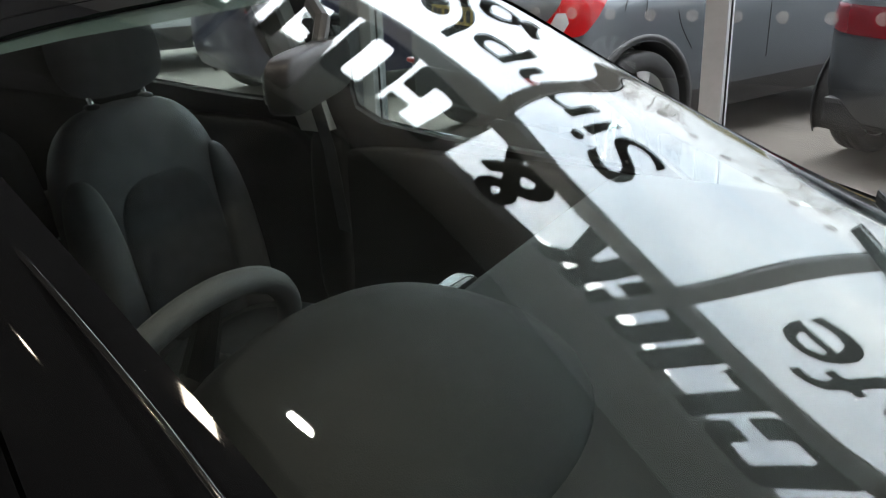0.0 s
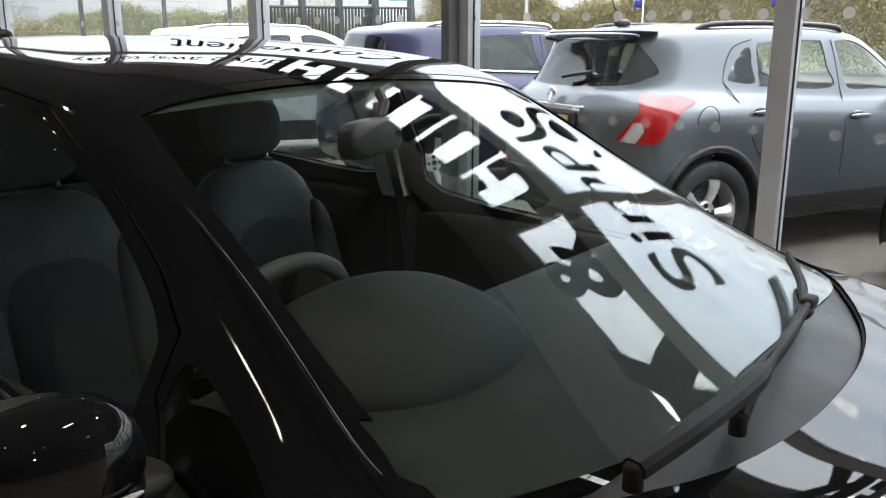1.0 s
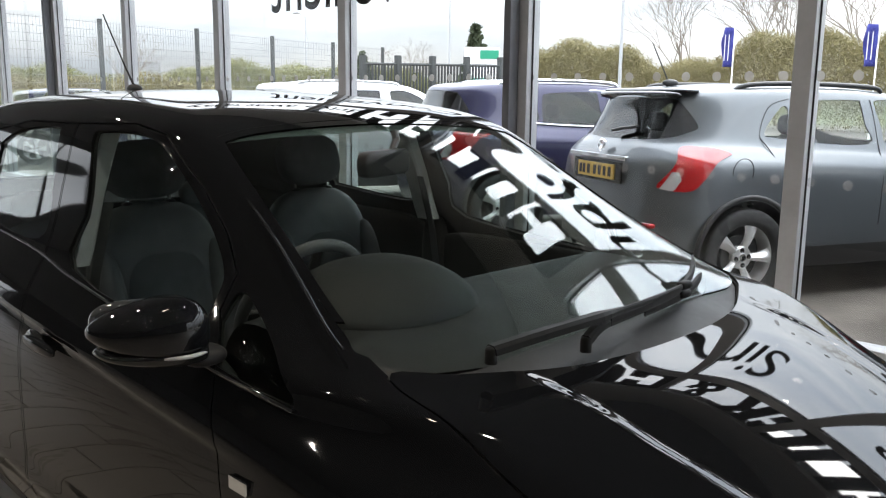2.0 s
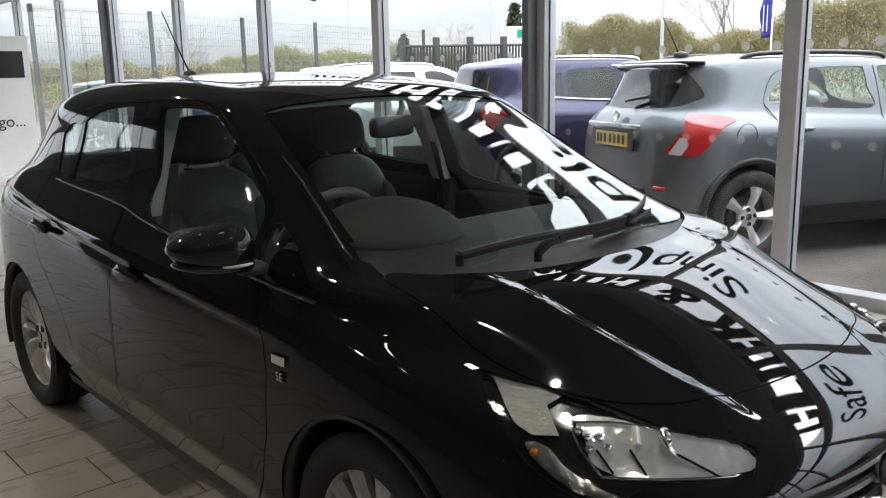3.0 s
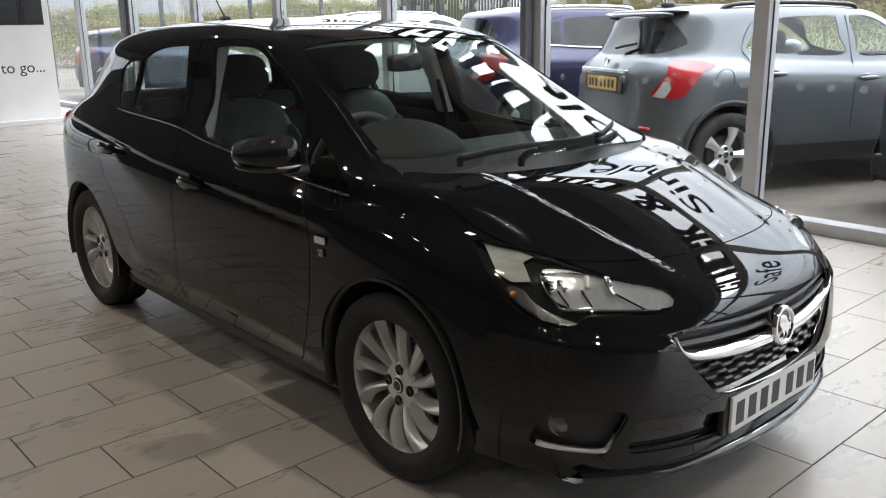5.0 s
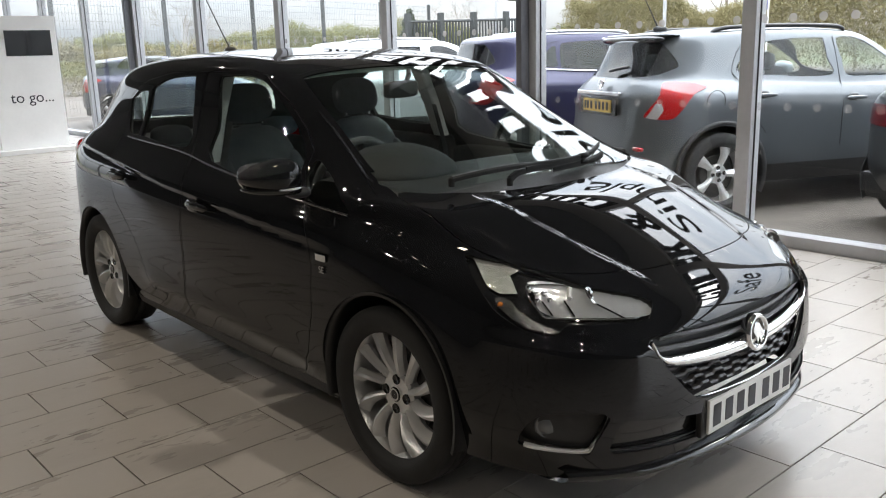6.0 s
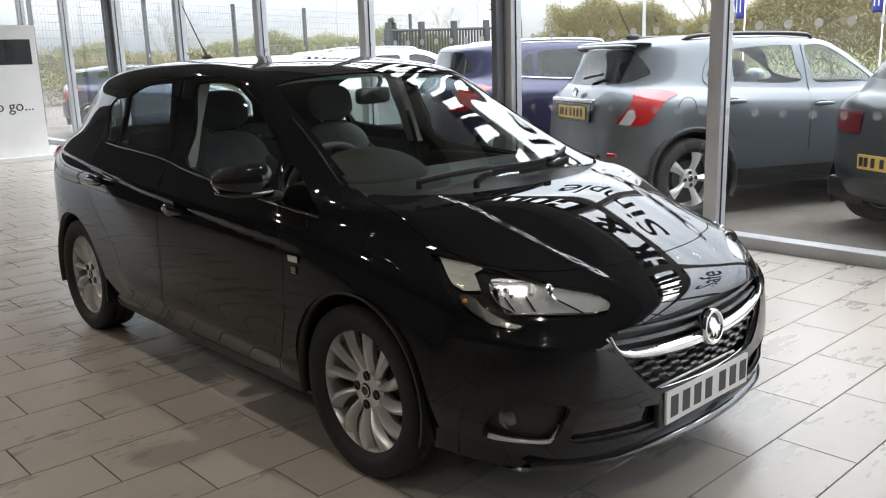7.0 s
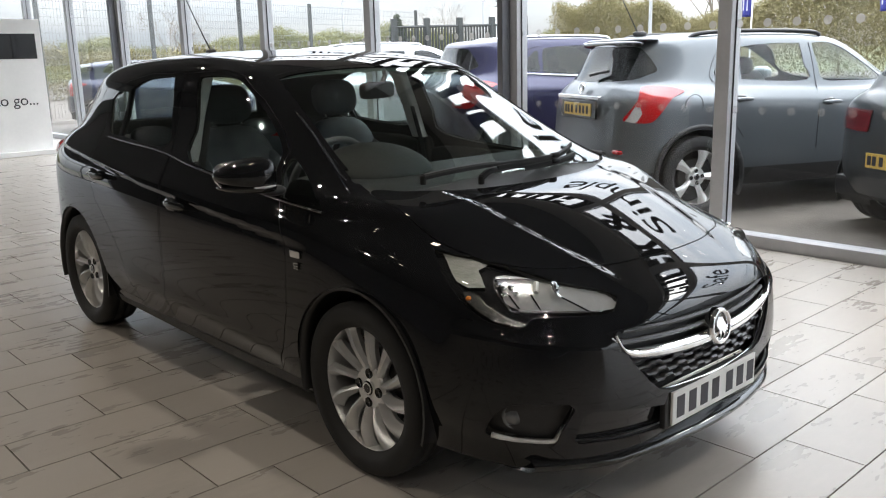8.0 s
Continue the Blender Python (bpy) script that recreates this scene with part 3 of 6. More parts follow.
def press_hatch(grid):
    """The pressed lines of the panels: the bonnet creases and the flank crease."""
    g = grid.copy()
    x, y, z = grid[..., 0], np.abs(grid[..., 1]), grid[..., 2]
    edge = np.interp(x, (1.0, 1.29, 1.55, 1.76, 1.92, 2.06), (.455, .440, .418, .372, .318, .27))
    fade = smooth_step((x - 1.22) / .2) * smooth_step((2.0 - x) / .16) * smooth_step((z - .62) / .10)
    g[..., 2] += fade * (.0055 + .0085 * smooth_step((y - edge + .022) / .044)) * smooth_step((.75 - y) / .3)
    line = np.interp(x, (-1.6, -1.17, -.34, .36, .85, 1.05), (1.0, .965, .875, .825, .79, .78))
    under = line - z
    fade = smooth_step((1.05 - x) / .3) * smooth_step((x + 1.7) / .25) * (y > .6)
    dent = .010 * np.exp(-np.clip(under, 0, 1) / .07) * smooth_step((under + .006) / .012)
    g[..., 1] -= np.sign(grid[..., 1]) * dent * fade
    swell = .010 * np.exp(-((z - np.interp(x, (-.7, .9), (.40, .33))) / .05) ** 2) * smooth_step((.95 - x) / .2) * smooth_step((x + .75) / .2)
    g[..., 1] += np.sign(grid[..., 1]) * swell
    # a shelf under the headlamp, fading towards the grille and the wheel
    shelf = np.interp(y, (.40, .55, .78), (.575, .592, .628)) - z
    push = .015 * smooth_step((shelf + .012) / .02) * np.exp(-np.clip(shelf, 0, 1) / .06) * smooth_step((x - 1.62) / .15) * smooth_step((y - .44) / .08)
    away = np.sqrt((x - 1.45) ** 2 + y ** 2) + 1e-6
    g[..., 0] += push * (x - 1.45) / away
    g[..., 1] += push * grid[..., 1] / away
    return g


def within(p, outline):
    inside = False
    n = len(outline)
    for i in range(n):
        (x1, y1), (x2, y2) = outline[i], outline[i - 1]
        if (y1 > p[1]) != (y2 > p[1]) and p[0] < (x2 - x1) * (p[1] - y1) / (y2 - y1) + x1:
            inside = not inside
    return inside


DROP = {"x": (1, 2), "y": (0, 2), "z": (0, 1)}


def carve(bm, outline, axis, test):
    """Cut the faces that pass test along an outline drawn in the view along axis; returns the faces inside it."""
    a, b = DROP[axis]
    lo = [min(p[k] for p in outline) for k in (0, 1)]
    hi = [max(p[k] for p in outline) for k in (0, 1)]

    def reach(f):
        xs, ys = [v.co[a] for v in f.verts], [v.co[b] for v in f.verts]
        return min(xs), max(xs), min(ys), max(ys)
    pool = {}
    for f in bm.faces:
        if test(f.calc_center_median()):
            r = reach(f)
            if r[0] <= hi[0] and r[1] >= lo[0] and r[2] <= hi[1] and r[3] >= lo[1]:
                pool[f] = r
    n = len(outline)
    for i in range(n):
        p, q = outline[i], outline[(i + 1) % n]
        l = (min(p[0], q[0]) - .001, min(p[1], q[1]) - .001)
        h = (max(p[0], q[0]) + .001, max(p[1], q[1]) + .001)
        fs = [f for f, r in pool.items() if r[0] <= h[0] and r[1] >= l[0] and r[2] <= h[1] and r[3] >= l[1]]
        if not fs:
            continue
        co, no = [0, 0, 0], [0, 0, 0]
        co[a], co[b] = p
        no[a], no[b] = q[1] - p[1], p[0] - q[0]
        geom = set(fs)
        for f in fs:
            geom.update(f.edges)
            geom.update(f.verts)
            del pool[f]
        out = bmesh.ops.bisect_plane(bm, geom=list(geom), dist=1e-5, plane_co=co, plane_no=no)
        for g in out["geom"]:
            if isinstance(g, bmesh.types.BMFace):
                pool[g] = reach(g)
        for f in fs:
            if f.is_valid and f not in pool:
                pool[f] = reach(f)
    inside = []
    for f in pool:
        c = f.calc_center_median()
        if within((c[a], c[b]), outline):
            inside.append(f)
    return inside


def merge(bm, other):
    """Put another piece of the skin back into bm."""
    la, lb = bm.verts.layers.float_vector["nrm"], other.verts.layers.float_vector["nrm"]
    twin = {}
    for v in other.verts:
        twin[v] = bm.verts.new(v.co)
        twin[v][la] = v[lb]
    for f in other.faces:
        bm.faces.new([twin[v] for v in f.verts])
    other.free()


def lift(bm, faces, delete=True):
    """The faces as a bmesh of their own, with their surface normals."""
    other = bmesh.new()
    la, lb = bm.verts.layers.float_vector["nrm"], other.verts.layers.float_vector.new("nrm")
    twin = {}
    for f in faces:
        for v in f.verts:
            if v not in twin:
                twin[v] = other.verts.new(v.co)
                twin[v][lb] = v[la]
        other.faces.new([twin[v] for v in f.verts])
    if delete:
        bmesh.ops.delete(bm, geom=list(faces), context="FACES")
    return other


def sink(bm, d):
    lay = bm.verts.layers.float_vector["nrm"]
    for v in bm.verts:
        v.co -= d * v[lay].normalized()
    return bm


def panel(name, bm, mat, parent, label="", thick=0.0, shade=None):
    """A piece of a car's skin, shaded by the whole skin's normals; thick: with an inner face and edges."""
    lay = bm.verts.layers.float_vector["nrm"]
    verts = list(bm.verts)
    index = {v: i for i, v in enumerate(verts)}
    pts = [tuple(v.co) for v in verts]
    normals = [v[lay].normalized() if v[lay].length > .1 else Vector((0, 0, 1)) for v in verts]
    faces = [[index[v] for v in f.verts] for f in bm.faces]
    slots = [0] * len(faces)
    n = len(pts)
    if thick:
        pts += [tuple(v.co - thick * q) for v, q in zip(verts, normals)]
        outer = list(faces)
        faces += [[i + n for i in reversed(f)] for f in outer]
        slots += [1 if shade else 0] * len(outer)
        for e in bm.edges:
            if e.is_boundary:
                i, j = (index[v] for v in e.verts)
                faces.append([i, j, j + n, i + n])
                slots.append(2 if shade else 0)
        normals = normals + [-q for q in normals]
    bm.free()
    me = bpy.data.meshes.new(name)
    me.from_pydata(pts, [], faces)
    for x in (mat, shade, RUBBER) if shade else (mat,):
        me.materials.append(x)
    me.polygons.foreach_set("material_index", slots)
    me.polygons.foreach_set("use_smooth", [True] * len(faces))
    me.normals_split_custom_set_from_vertices([tuple(q) for q in normals])
    ob = new(name, me)
    ob.parent = parent
    if label:
        tagged(ob, label)
    return ob


def leaf_and_seal(bm, outline, axis, test):
    """A panel cut out with a narrow gap round it, and the sunk strip under the gap."""
    a, b = DROP[axis]
    wide = widen(outline, .002)
    carve(bm, wide, axis, test)
    leaf = lift(bm, carve(bm, widen(outline, -.002), axis, test))
    strip = []
    for f in bm.faces:
        c = f.calc_center_median()
        if test(c) and within((c[a], c[b]), wide):
            strip.append(f)
    return leaf, sink(lift(bm, strip), .008)


def widen(outline, d):
    """An outline moved outward by d."""
    n = len(outline)
    area = sum(outline[i - 1][0] * outline[i][1] - outline[i][0] * outline[i - 1][1] for i in range(n))
    s = d if area > 0 else -d
    out = []
    for i in range(n):
        e1 = Vector(outline[i]) - Vector(outline[i - 1])
        e2 = Vector(outline[(i + 1) % n]) - Vector(outline[i])
        if e1.length < 1e-9 or e2.length < 1e-9:
            out.append(tuple(outline[i]))
            continue
        n1, n2 = Vector((e1.y, -e1.x)).normalized(), Vector((e2.y, -e2.x)).normalized()
        m = n1 + n2
        m = m.normalized() if m.length > 1e-6 else n1
        out.append(tuple(Vector(outline[i]) + m * s / max(.4, m.dot(n1))))
    return out


def rounded(outline, n=40):
    return spline(outline, n, closed=True)


def right(c):
    return c[1] < -.3


def left(c):
    return c[1] > .3


def blob(bm, centre, size, power=2.6, nu=28, nv=18, m=None):
    """A rounded box (superellipsoid)."""
    def sp(v):
        return math.copysign(abs(v) ** (2 / power), v)
    rings = []
    for i in range(nv + 1):
        b = math.pi * (i / nv - .5)
        cb, sb = sp(math.cos(b)), sp(math.sin(b))
        ring = []
        for j in range(nu):
            a = 2 * math.pi * j / nu
            p = Vector((size[0] * cb * sp(math.cos(a)), size[1] * cb * sp(math.sin(a)), size[2] * sb))
            if m is not None:
                p = m @ p
            ring.append(bm.verts.new(p + Vector(centre)))
        rings.append(ring)
    fs = []
    for r, s in zip(rings, rings[1:]):
        for j in range(nu):
            fs.append(bm.faces.new((r[j], r[(j + 1) % nu], s[(j + 1) % nu], s[j])))
    bmesh.ops.remove_doubles(bm, verts=[v for r in (rings[0], rings[-1]) for v in r], dist=1e-4)
    return rings


def blobbed(name, centre, size, mat, parent, power=2.6, label="", m=None, nu=28, nv=18):
    bm = bmesh.new()
    blob(bm, centre, size, power, nu, nv, m)
    bmesh.ops.recalc_face_normals(bm, faces=bm.faces[:])
    return part(name, bm, mat, parent, label, smooth=True)


def circle(cx, cz, r, n=48):
    return [(cx + r * math.cos(2 * math.pi * i / n), cz + r * math.sin(2 * math.pi * i / n)) for i in range(n)]


# ---- wheels ----
def rim_mesh(r, blades, sweep, width):
    """An alloy wheel face: barrel, blades that widen to the lip, and the hub; the outside faces -y."""
    bm = bmesh.new()
    spin(bm, [(r * .93, .08), (r * .93, -.045), (r * .955, -.066), (r * .985, -.072), (r, -.066), (r, -.05)], 72)
    spin(bm, [(.001, -.052), (r * .13, -.053), (r * .15, -.049), (r * .30, -.046), (r * .34, -.036), (r * .34, .0)], 40)
    for k in range(blades):
        a0 = 2 * math.pi * k / blades
        rows = []
        for i in range(9):
            f = i / 8
            rr = r * (.28 + .68 * f)
            a = a0 + sweep * f * f
            half = width * (.66 + .72 * f ** 2.2) / 2
            y = -.044 - .018 * math.sin(math.pi * f * .9) - .012 * f
            row = []
            for s, dy in ((-1, .022), (-.62, .002), (-.1, -.004), (.45, .006), (1, .030), (.6, .05), (-.6, .045)):
                t = half * s / rr
                row.append(bm.verts.new((rr * math.cos(a + t), y + dy, rr * math.sin(a + t))))
            rows.append(row)
        for p, q in zip(rows, rows[1:]):
            for j in range(7):
                bm.faces.new((p[j], p[(j + 1) % 7], q[(j + 1) % 7], q[j]))
    bmesh.ops.recalc_face_normals(bm, faces=bm.faces[:])
    return bm


def tyre_mesh(r, rim, half=.098):
    bm = bmesh.new()
    spin(bm, [(rim * .95, half * .72), (rim * 1.02, half * .86), (rim * 1.12, half * .98), (r * .93, half * .97), (r * .985, half * .86), (r, half * .7),
              (r, half * .30), (r * .975, half * .28), (r * .975, half * .20), (r, half * .18), (r, -half * .18), (r * .975, -half * .20), (r * .975, -half * .28), (r, -half * .30),
              (r, -half * .7), (r * .985, -half * .86), (r * .93, -half * .97), (rim * 1.12, -half * .98), (rim * 1.03, -half * .9), (rim * .985, -half * .75), (rim * .95, -half * .7)], 72)
    return bm


def make_wheel(parent, m, r=.31, rim=.231, blades=12, sweep=.16, width=.046, dark=None):
    wheel = empty("wheel", m)
    wheel.parent = parent
    part("tyre", tyre_mesh(r, rim), RUBBER, wheel, "black rubber tyre", smooth=True)
    rm = part("rim", rim_mesh(rim, blades, sweep, width), ALLOY, wheel, "silver multi-spoke alloy rim", smooth=False)
    rm.data.polygons.foreach_set("use_smooth", [True] * len(rm.data.polygons))
    rm.data.set_sharp_from_angle(angle=radians(32))
    bm = bmesh.new()
    spin(bm, [(rim * .62, -.005), (rim * .64, .0), (rim * .64, .012), (.02, .012)], 40)
    spin(bm, [(rim * .62, -.005), (rim * .3, -.005), (rim * .28, -.02), (.01, -.02)], 40)
    part("brake_disc", bm, BRAKE, wheel, "dull steel brake disc")
    bm = bmesh.new()
    spin(bm, [(rim * .92, .07), (.01, .072)], 40)
    part("backing_plate", bm, BLACK_PLASTIC, wheel)
    bm = bmesh.new()
    spin(bm, [(.001, -.056), (.020, -.0565), (.026, -.055), (.028, -.050)], 28)
    part("hub_cap", bm, GLOSS_BLACK, wheel, "round black hub cap", smooth=True)
    bm = bmesh.new()
    spin(bm, [(.0165, -.0575), (.0195, -.0582), (.0225, -.0575)], 24)
    part("hub_ring", bm, CHROME, wheel)
    for k in range(4):
        a = math.pi / 2 * k + .12
        bm = bmesh.new()
        spin(bm, [(.001, -.0490), (.0145, -.0490), (.0155, -.0515), (.0175, -.0520), (.0185, -.047)], 16, centre=(.054 * math.cos(a), 0, .054 * math.sin(a)))
        part("wheel_bolt", bm, GLOSS_BLACK, wheel, smooth=True)
    return wheel


# ---- the black hatchback ----
hatchback = tagged(empty("hatchback_car"), "glossy black five-door hatchback car parked on the tiled showroom floor", "car")
bm = skin_mesh(press_hatch(skin(HATCH_LINES, 32, 14)))

SCREEN = rounded([(0, 1.398), (.3, 1.389), (.50, 1.370), (.553, 1.335), (.60, 1.17), (.652, 1.025), (.66, .99), (.55, .973), (.3, .984), (0, .989), (-.3, .984), (-.55, .973), (-.66, .99), (-.652, 1.025), (-.60, 1.17), (-.553, 1.335), (-.50, 1.370), (-.3, 1.389)], 90)
BONNET = spline([(1.922, 0), (1.907, .18), (1.877, .32), (1.826, .468), (1.70, .592), (1.46, .668), (1.15, .672), (1.215, .56), (1.305, .36), (1.345, .18), (1.355, 0), (1.345, -.18), (1.305, -.36), (1.215, -.56), (1.15, -.672), (1.46, -.668), (1.70, -.592), (1.826, -.468), (1.877, -.32), (1.907, -.18)], 100, closed=True)
SCUTTLE = [(1.367, 0), (1.357, .18), (1.317, .36), (1.227, .565), (1.15, .668), (.9, .64), (.9, -.64), (1.15, -.668), (1.227, -.565), (1.317, -.36), (1.357, -.18)]
FRONT_GLASS = [(-.005, 1.008), (-.045, 1.15), (-.085, 1.30), (-.095, 1.352), (-.065, 1.365), (.11, 1.368), (.22, 1.352), (.30, 1.322), (.44, 1.243), (.58, 1.146), (.645, 1.09), (.66, 1.05), (.66, .955), (.64, .949)]
TRIANGLE = [(.71, 1.045), (.705, .945), (.72, .935), (.98, .908), (1.01, .912), (.99, .93), (.90, .978), (.76, 1.05), (.73, 1.06)]
REAR_GLASS = [(-.275, 1.050), (-.295, 1.20), (-.325, 1.345), (-.35, 1.363), (-.55, 1.358), (-.68, 1.340), (-.79, 1.302), (-.80, 1.28), (-.785, 1.085), (-.765, 1.071)]
REAR_QUARTER = [(-.825, 1.09), (-.835, 1.28), (-.85, 1.285), (-.96, 1.285), (-1.03, 1.255), (-1.05, 1.225), (-1.0, 1.14), (-.95, 1.09), (-.90, 1.073), (-.84, 1.074)]
FRONT_DOOR = [(.685, 1.09), (.69, 1.02), (.76, .94), (.845, .80), (.872, .70), (.858, .52), (.81, .36), (.74, .262), (.60, .245), (-.10, .245), (-.19, .255), (-.205, .34), (-.16, .60), (-.15, .88), (-.19, 1.03), (-.225, 1.2), (-.215, 1.378), (.10, 1.388), (.25, 1.366), (.44, 1.268), (.60, 1.162)]
REAR_DOOR = [(-.165, .88), (-.20, 1.03), (-.235, 1.2), (-.225, 1.378), (-.6, 1.374), (-.85, 1.340), (-1.0, 1.30), (-1.085, 1.235), (-1.03, 1.09), (-.99, .97), (-.96, .85), (-.90, .745), (-.80, .66), (-.70, .56), (-.635, .44), (-.59, .33), (-.52, .25), (-.25, .245), (-.205, .255), (-.22, .34), (-.175, .60)]
LAMP = [(1.505, .822), (1.574, .812), (1.656, .799), (1.765, .774), (1.852, .750), (1.93, .724), (1.985, .698), (2.012, .672), (2.005, .660), (1.95, .664), (1.89, .664), (1.875, .642), (1.835, .640), (1.775, .656), (1.70, .690), (1.655, .722), (1.585, .768), (1.515, .812)]
GRILLE = [(0, .634), (.3, .626), (.452, .612), (.476, .598), (.458, .575), (.415, .51), (.355, .44), (.31, .405), (.25, .392), (0, .386), (-.25, .392), (-.31, .405), (-.355, .44), (-.415, .51), (-.458, .575), (-.476, .598), (-.452, .612), (-.3, .626)]
FOG = [(1.800, .318), (1.83, .300), (1.955, .286), (1.972, .292), (2.008, .385), (2.006, .410), (1.985, .418), (1.885, .416), (1.84, .385)]

side_net = press_hatch(skin(HATCH_LINES, 18, 12)).reshape(-1, 3)
side_net = side_net[side_net[:, 1] > .55]


def flank(x, z):
    """Half the car's width at a place of its side."""
    d = (side_net[:, 0] - x) ** 2 + (side_net[:, 2] - z) ** 2
    near = np.argsort(d)[:4]
    w = 1 / (d[near] + 1e-6)
    return float((side_net[near, 1] * w).sum() / w.sum()) + .001


windscreen = lift(bm, carve(bm, SCREEN, "x", lambda c: c[0] > .1 and c[2] > .93))
bonnet, bonnet_seal = leaf_and_seal(bm, BONNET, "z", lambda c: c[2] > .70 and c[0] > .95)
scuttle = lift(bm, carve(bm, SCUTTLE, "z", lambda c: c[2] > .9 and .85 < c[0] < 1.42))
rear_screen = lift(bm, carve(bm, rounded([(0, 1.345), (.40, 1.335), (.47, 1.30), (.55, 1.12), (.5, 1.09), (0, 1.08), (-.5, 1.09), (-.55, 1.12), (-.47, 1.30), (-.40, 1.335)], 40), "x", lambda c: c[0] < -1.3))
LOWER = [(.27, .264), (.585, .282), (.60, .30), (.585, .372), (.555, .386), (.27, .346), (-.27, .346), (-.555, .386), (-.585, .372), (-.60, .30), (-.585, .282), (-.27, .264)]
intake = lift(bm, carve(bm, LOWER, "x", lambda c: c[0] > 1.85))
grille_back = lift(bm, carve(bm, GRILLE, "x", lambda c: c[0] > 1.85))

shade_band = carve(windscreen, [(-.7, 1.348), (-.35, 1.366), (0, 1.374), (.35, 1.366), (.7, 1.348), (.7, 1.5), (-.7, 1.5)], "x", lambda c: True)
panel("shade_band", sink(lift(windscreen, shade_band, delete=False), .009), SHADE_BAND, hatchback, "pale green shade band at the top of the screen")
inner = widen(SCREEN, -.011)
carve(windscreen, inner, "x", lambda c: True)
frame_faces = [f for f in windscreen.faces if f.calc_center_median()[2] > 1.035 and not within(tuple(f.calc_center_median())[1:], inner)]
panel("windscreen_seal", sink(lift(windscreen, frame_faces), .001), BLACK_PAINT, hatchback, "black glazed border of the windscreen", thick=.006)
panel("windscreen", sink(windscreen, .004), CAR_GLASS, hatchback, "clear laminated windscreen", thick=.004).visible_shadow = False
panel("rear_window", sink(rear_screen, .004), CAR_GLASS, hatchback, "rear hatch glass", thick=.004).visible_shadow = False
panel("scuttle", sink(scuttle, .014), BLACK_PLASTIC, hatchback, "black plastic scuttle panel", thick=.004)
panel("lower_intake", sink(intake, .026), GLOSS_BLACK, hatchback, "glossy black lower bumper intake", thick=.004)
panel("grille_backing", sink(grille_back, .045), BLACK_PLASTIC, hatchback)
panel("bonnet", bonnet, BLACK_PAINT, hatchback, "glossy black bonnet with pressed creases", thick=.012, shade=RUBBER)
panel("bonnet_seal", bonnet_seal, RUBBER, hatchback)

shell = bm
for side, sgn in ((right, -1), (left, 1)):
    bm = lift(shell, [f for f in shell.faces if side(f.calc_center_median())])
    for cx, r in ((1.258, .352), (-1.255, .348)):
        arch = circle(cx, .325, r)
        bmesh.ops.delete(bm, geom=carve(bm, arch, "y", side), context="FACES")
        lip = bmesh.new()
        rows = []
        for a in np.linspace(-.30, math.pi + .30, 44):
            px, pz = cx + r * math.cos(a), .325 + r * math.sin(a)
            rows.append([lip.verts.new((px + dx * math.cos(a), sgn * y, pz + dx * math.sin(a))) for dx, y in ((0, .848), (-.012, .846), (.0, .80), (.03, .55))])
        for p, q in zip(rows, rows[1:]):
            for j in range(3):
                lip.faces.new((p[j], p[j + 1], q[j + 1], q[j]))
        part("wheel_arch_liner", lip, BLACK_PLASTIC, hatchback, smooth=True)
    sill = [(-.875, .10), (.875, .10), (.875, .243), (-.875, .243)]
    panel("sill_cover", lift(bm, carve(bm, sill, "y", side)), BLACK_PLASTIC, hatchback, "matt black sill cover", thick=.01)
    for door_line, panes, grip in ((FRONT_DOOR, (("window", FRONT_GLASS),), (.02, .826)), (REAR_DOOR, (("window", REAR_GLASS), ("quarter_window", REAR_QUARTER)), (-.845, .884))):
        glasses = [(nm, lift(bm, carve(bm, rounded(o, 46), "y", lambda c, side=side: side(c) and c[2] > .88))) for nm, o in panes]
        leaf, seal = leaf_and_seal(bm, door_line, "y", side)
        panel("door_seal", seal, RUBBER, hatchback)
        door = panel("door", leaf, BLACK_PAINT, hatchback, "black painted door with a wide window frame", thick=.018, shade=DASH)
        for nm, gb in glasses:
            panel(nm, sink(gb, .005), CAR_GLASS, door, "side window glass", thick=.004).visible_shadow = False
        gx, gz = grip
        hb = bmesh.new()
        blob(hb, (gx - .03, sgn * .874, gz), (.055, .014, .030), 2.2)
        part("handle_recess", hb, GLOSS_BLACK, door, smooth=True)
        hb = bmesh.new()
        blob(hb, (gx + .03, sgn * .888, gz + .004), (.10, .013, .017), 2.6)
        part("handle", hb, BLACK_PAINT, door, "black pull handle", smooth=True)
    panel("fixed_window", sink(lift(bm, carve(bm, rounded(TRIANGLE, 40), "y", lambda c, side=side: side(c) and c[2] > .86)), .005), CAR_GLASS, hatchback, "small fixed triangular window", thick=.004)

    # headlamp: clear cover, black housing, bright reflectors
    cover = lift(bm, carve(bm, rounded(LAMP, 70), "y", lambda c, side=side: side(c) and c[2] > .55))
    lamp = empty("headlight")
    lamp.parent = hatchback
    tagged(lamp, "clear headlight cluster with bright reflectors")
    rest = cover.copy()
    panel("housing", sink(rest, .022), GLOSS_BLACK, lamp)
    deep = sink(cover.copy(), .012)
    main = carve(deep, rounded([(1.715, .758), (1.763, .757), (1.835, .741), (1.892, .725), (1.955, .70), (2.000, .671), (1.977, .667), (1.867, .678), (1.829, .687), (1.80, .699), (1.762, .732)], 44), "y", side)
    panel("main_reflector", lift(deep, main), REFLECTOR, lamp, "faceted chrome reflector bowl")
    tail = carve(deep, [(1.518, .811), (1.539, .811), (1.597, .80), (1.634, .79), (1.663, .783), (1.659, .776), (1.658, .771), (1.686, .756), (1.72, .735), (1.676, .733), (1.632, .747), (1.575, .779)], "y", side)
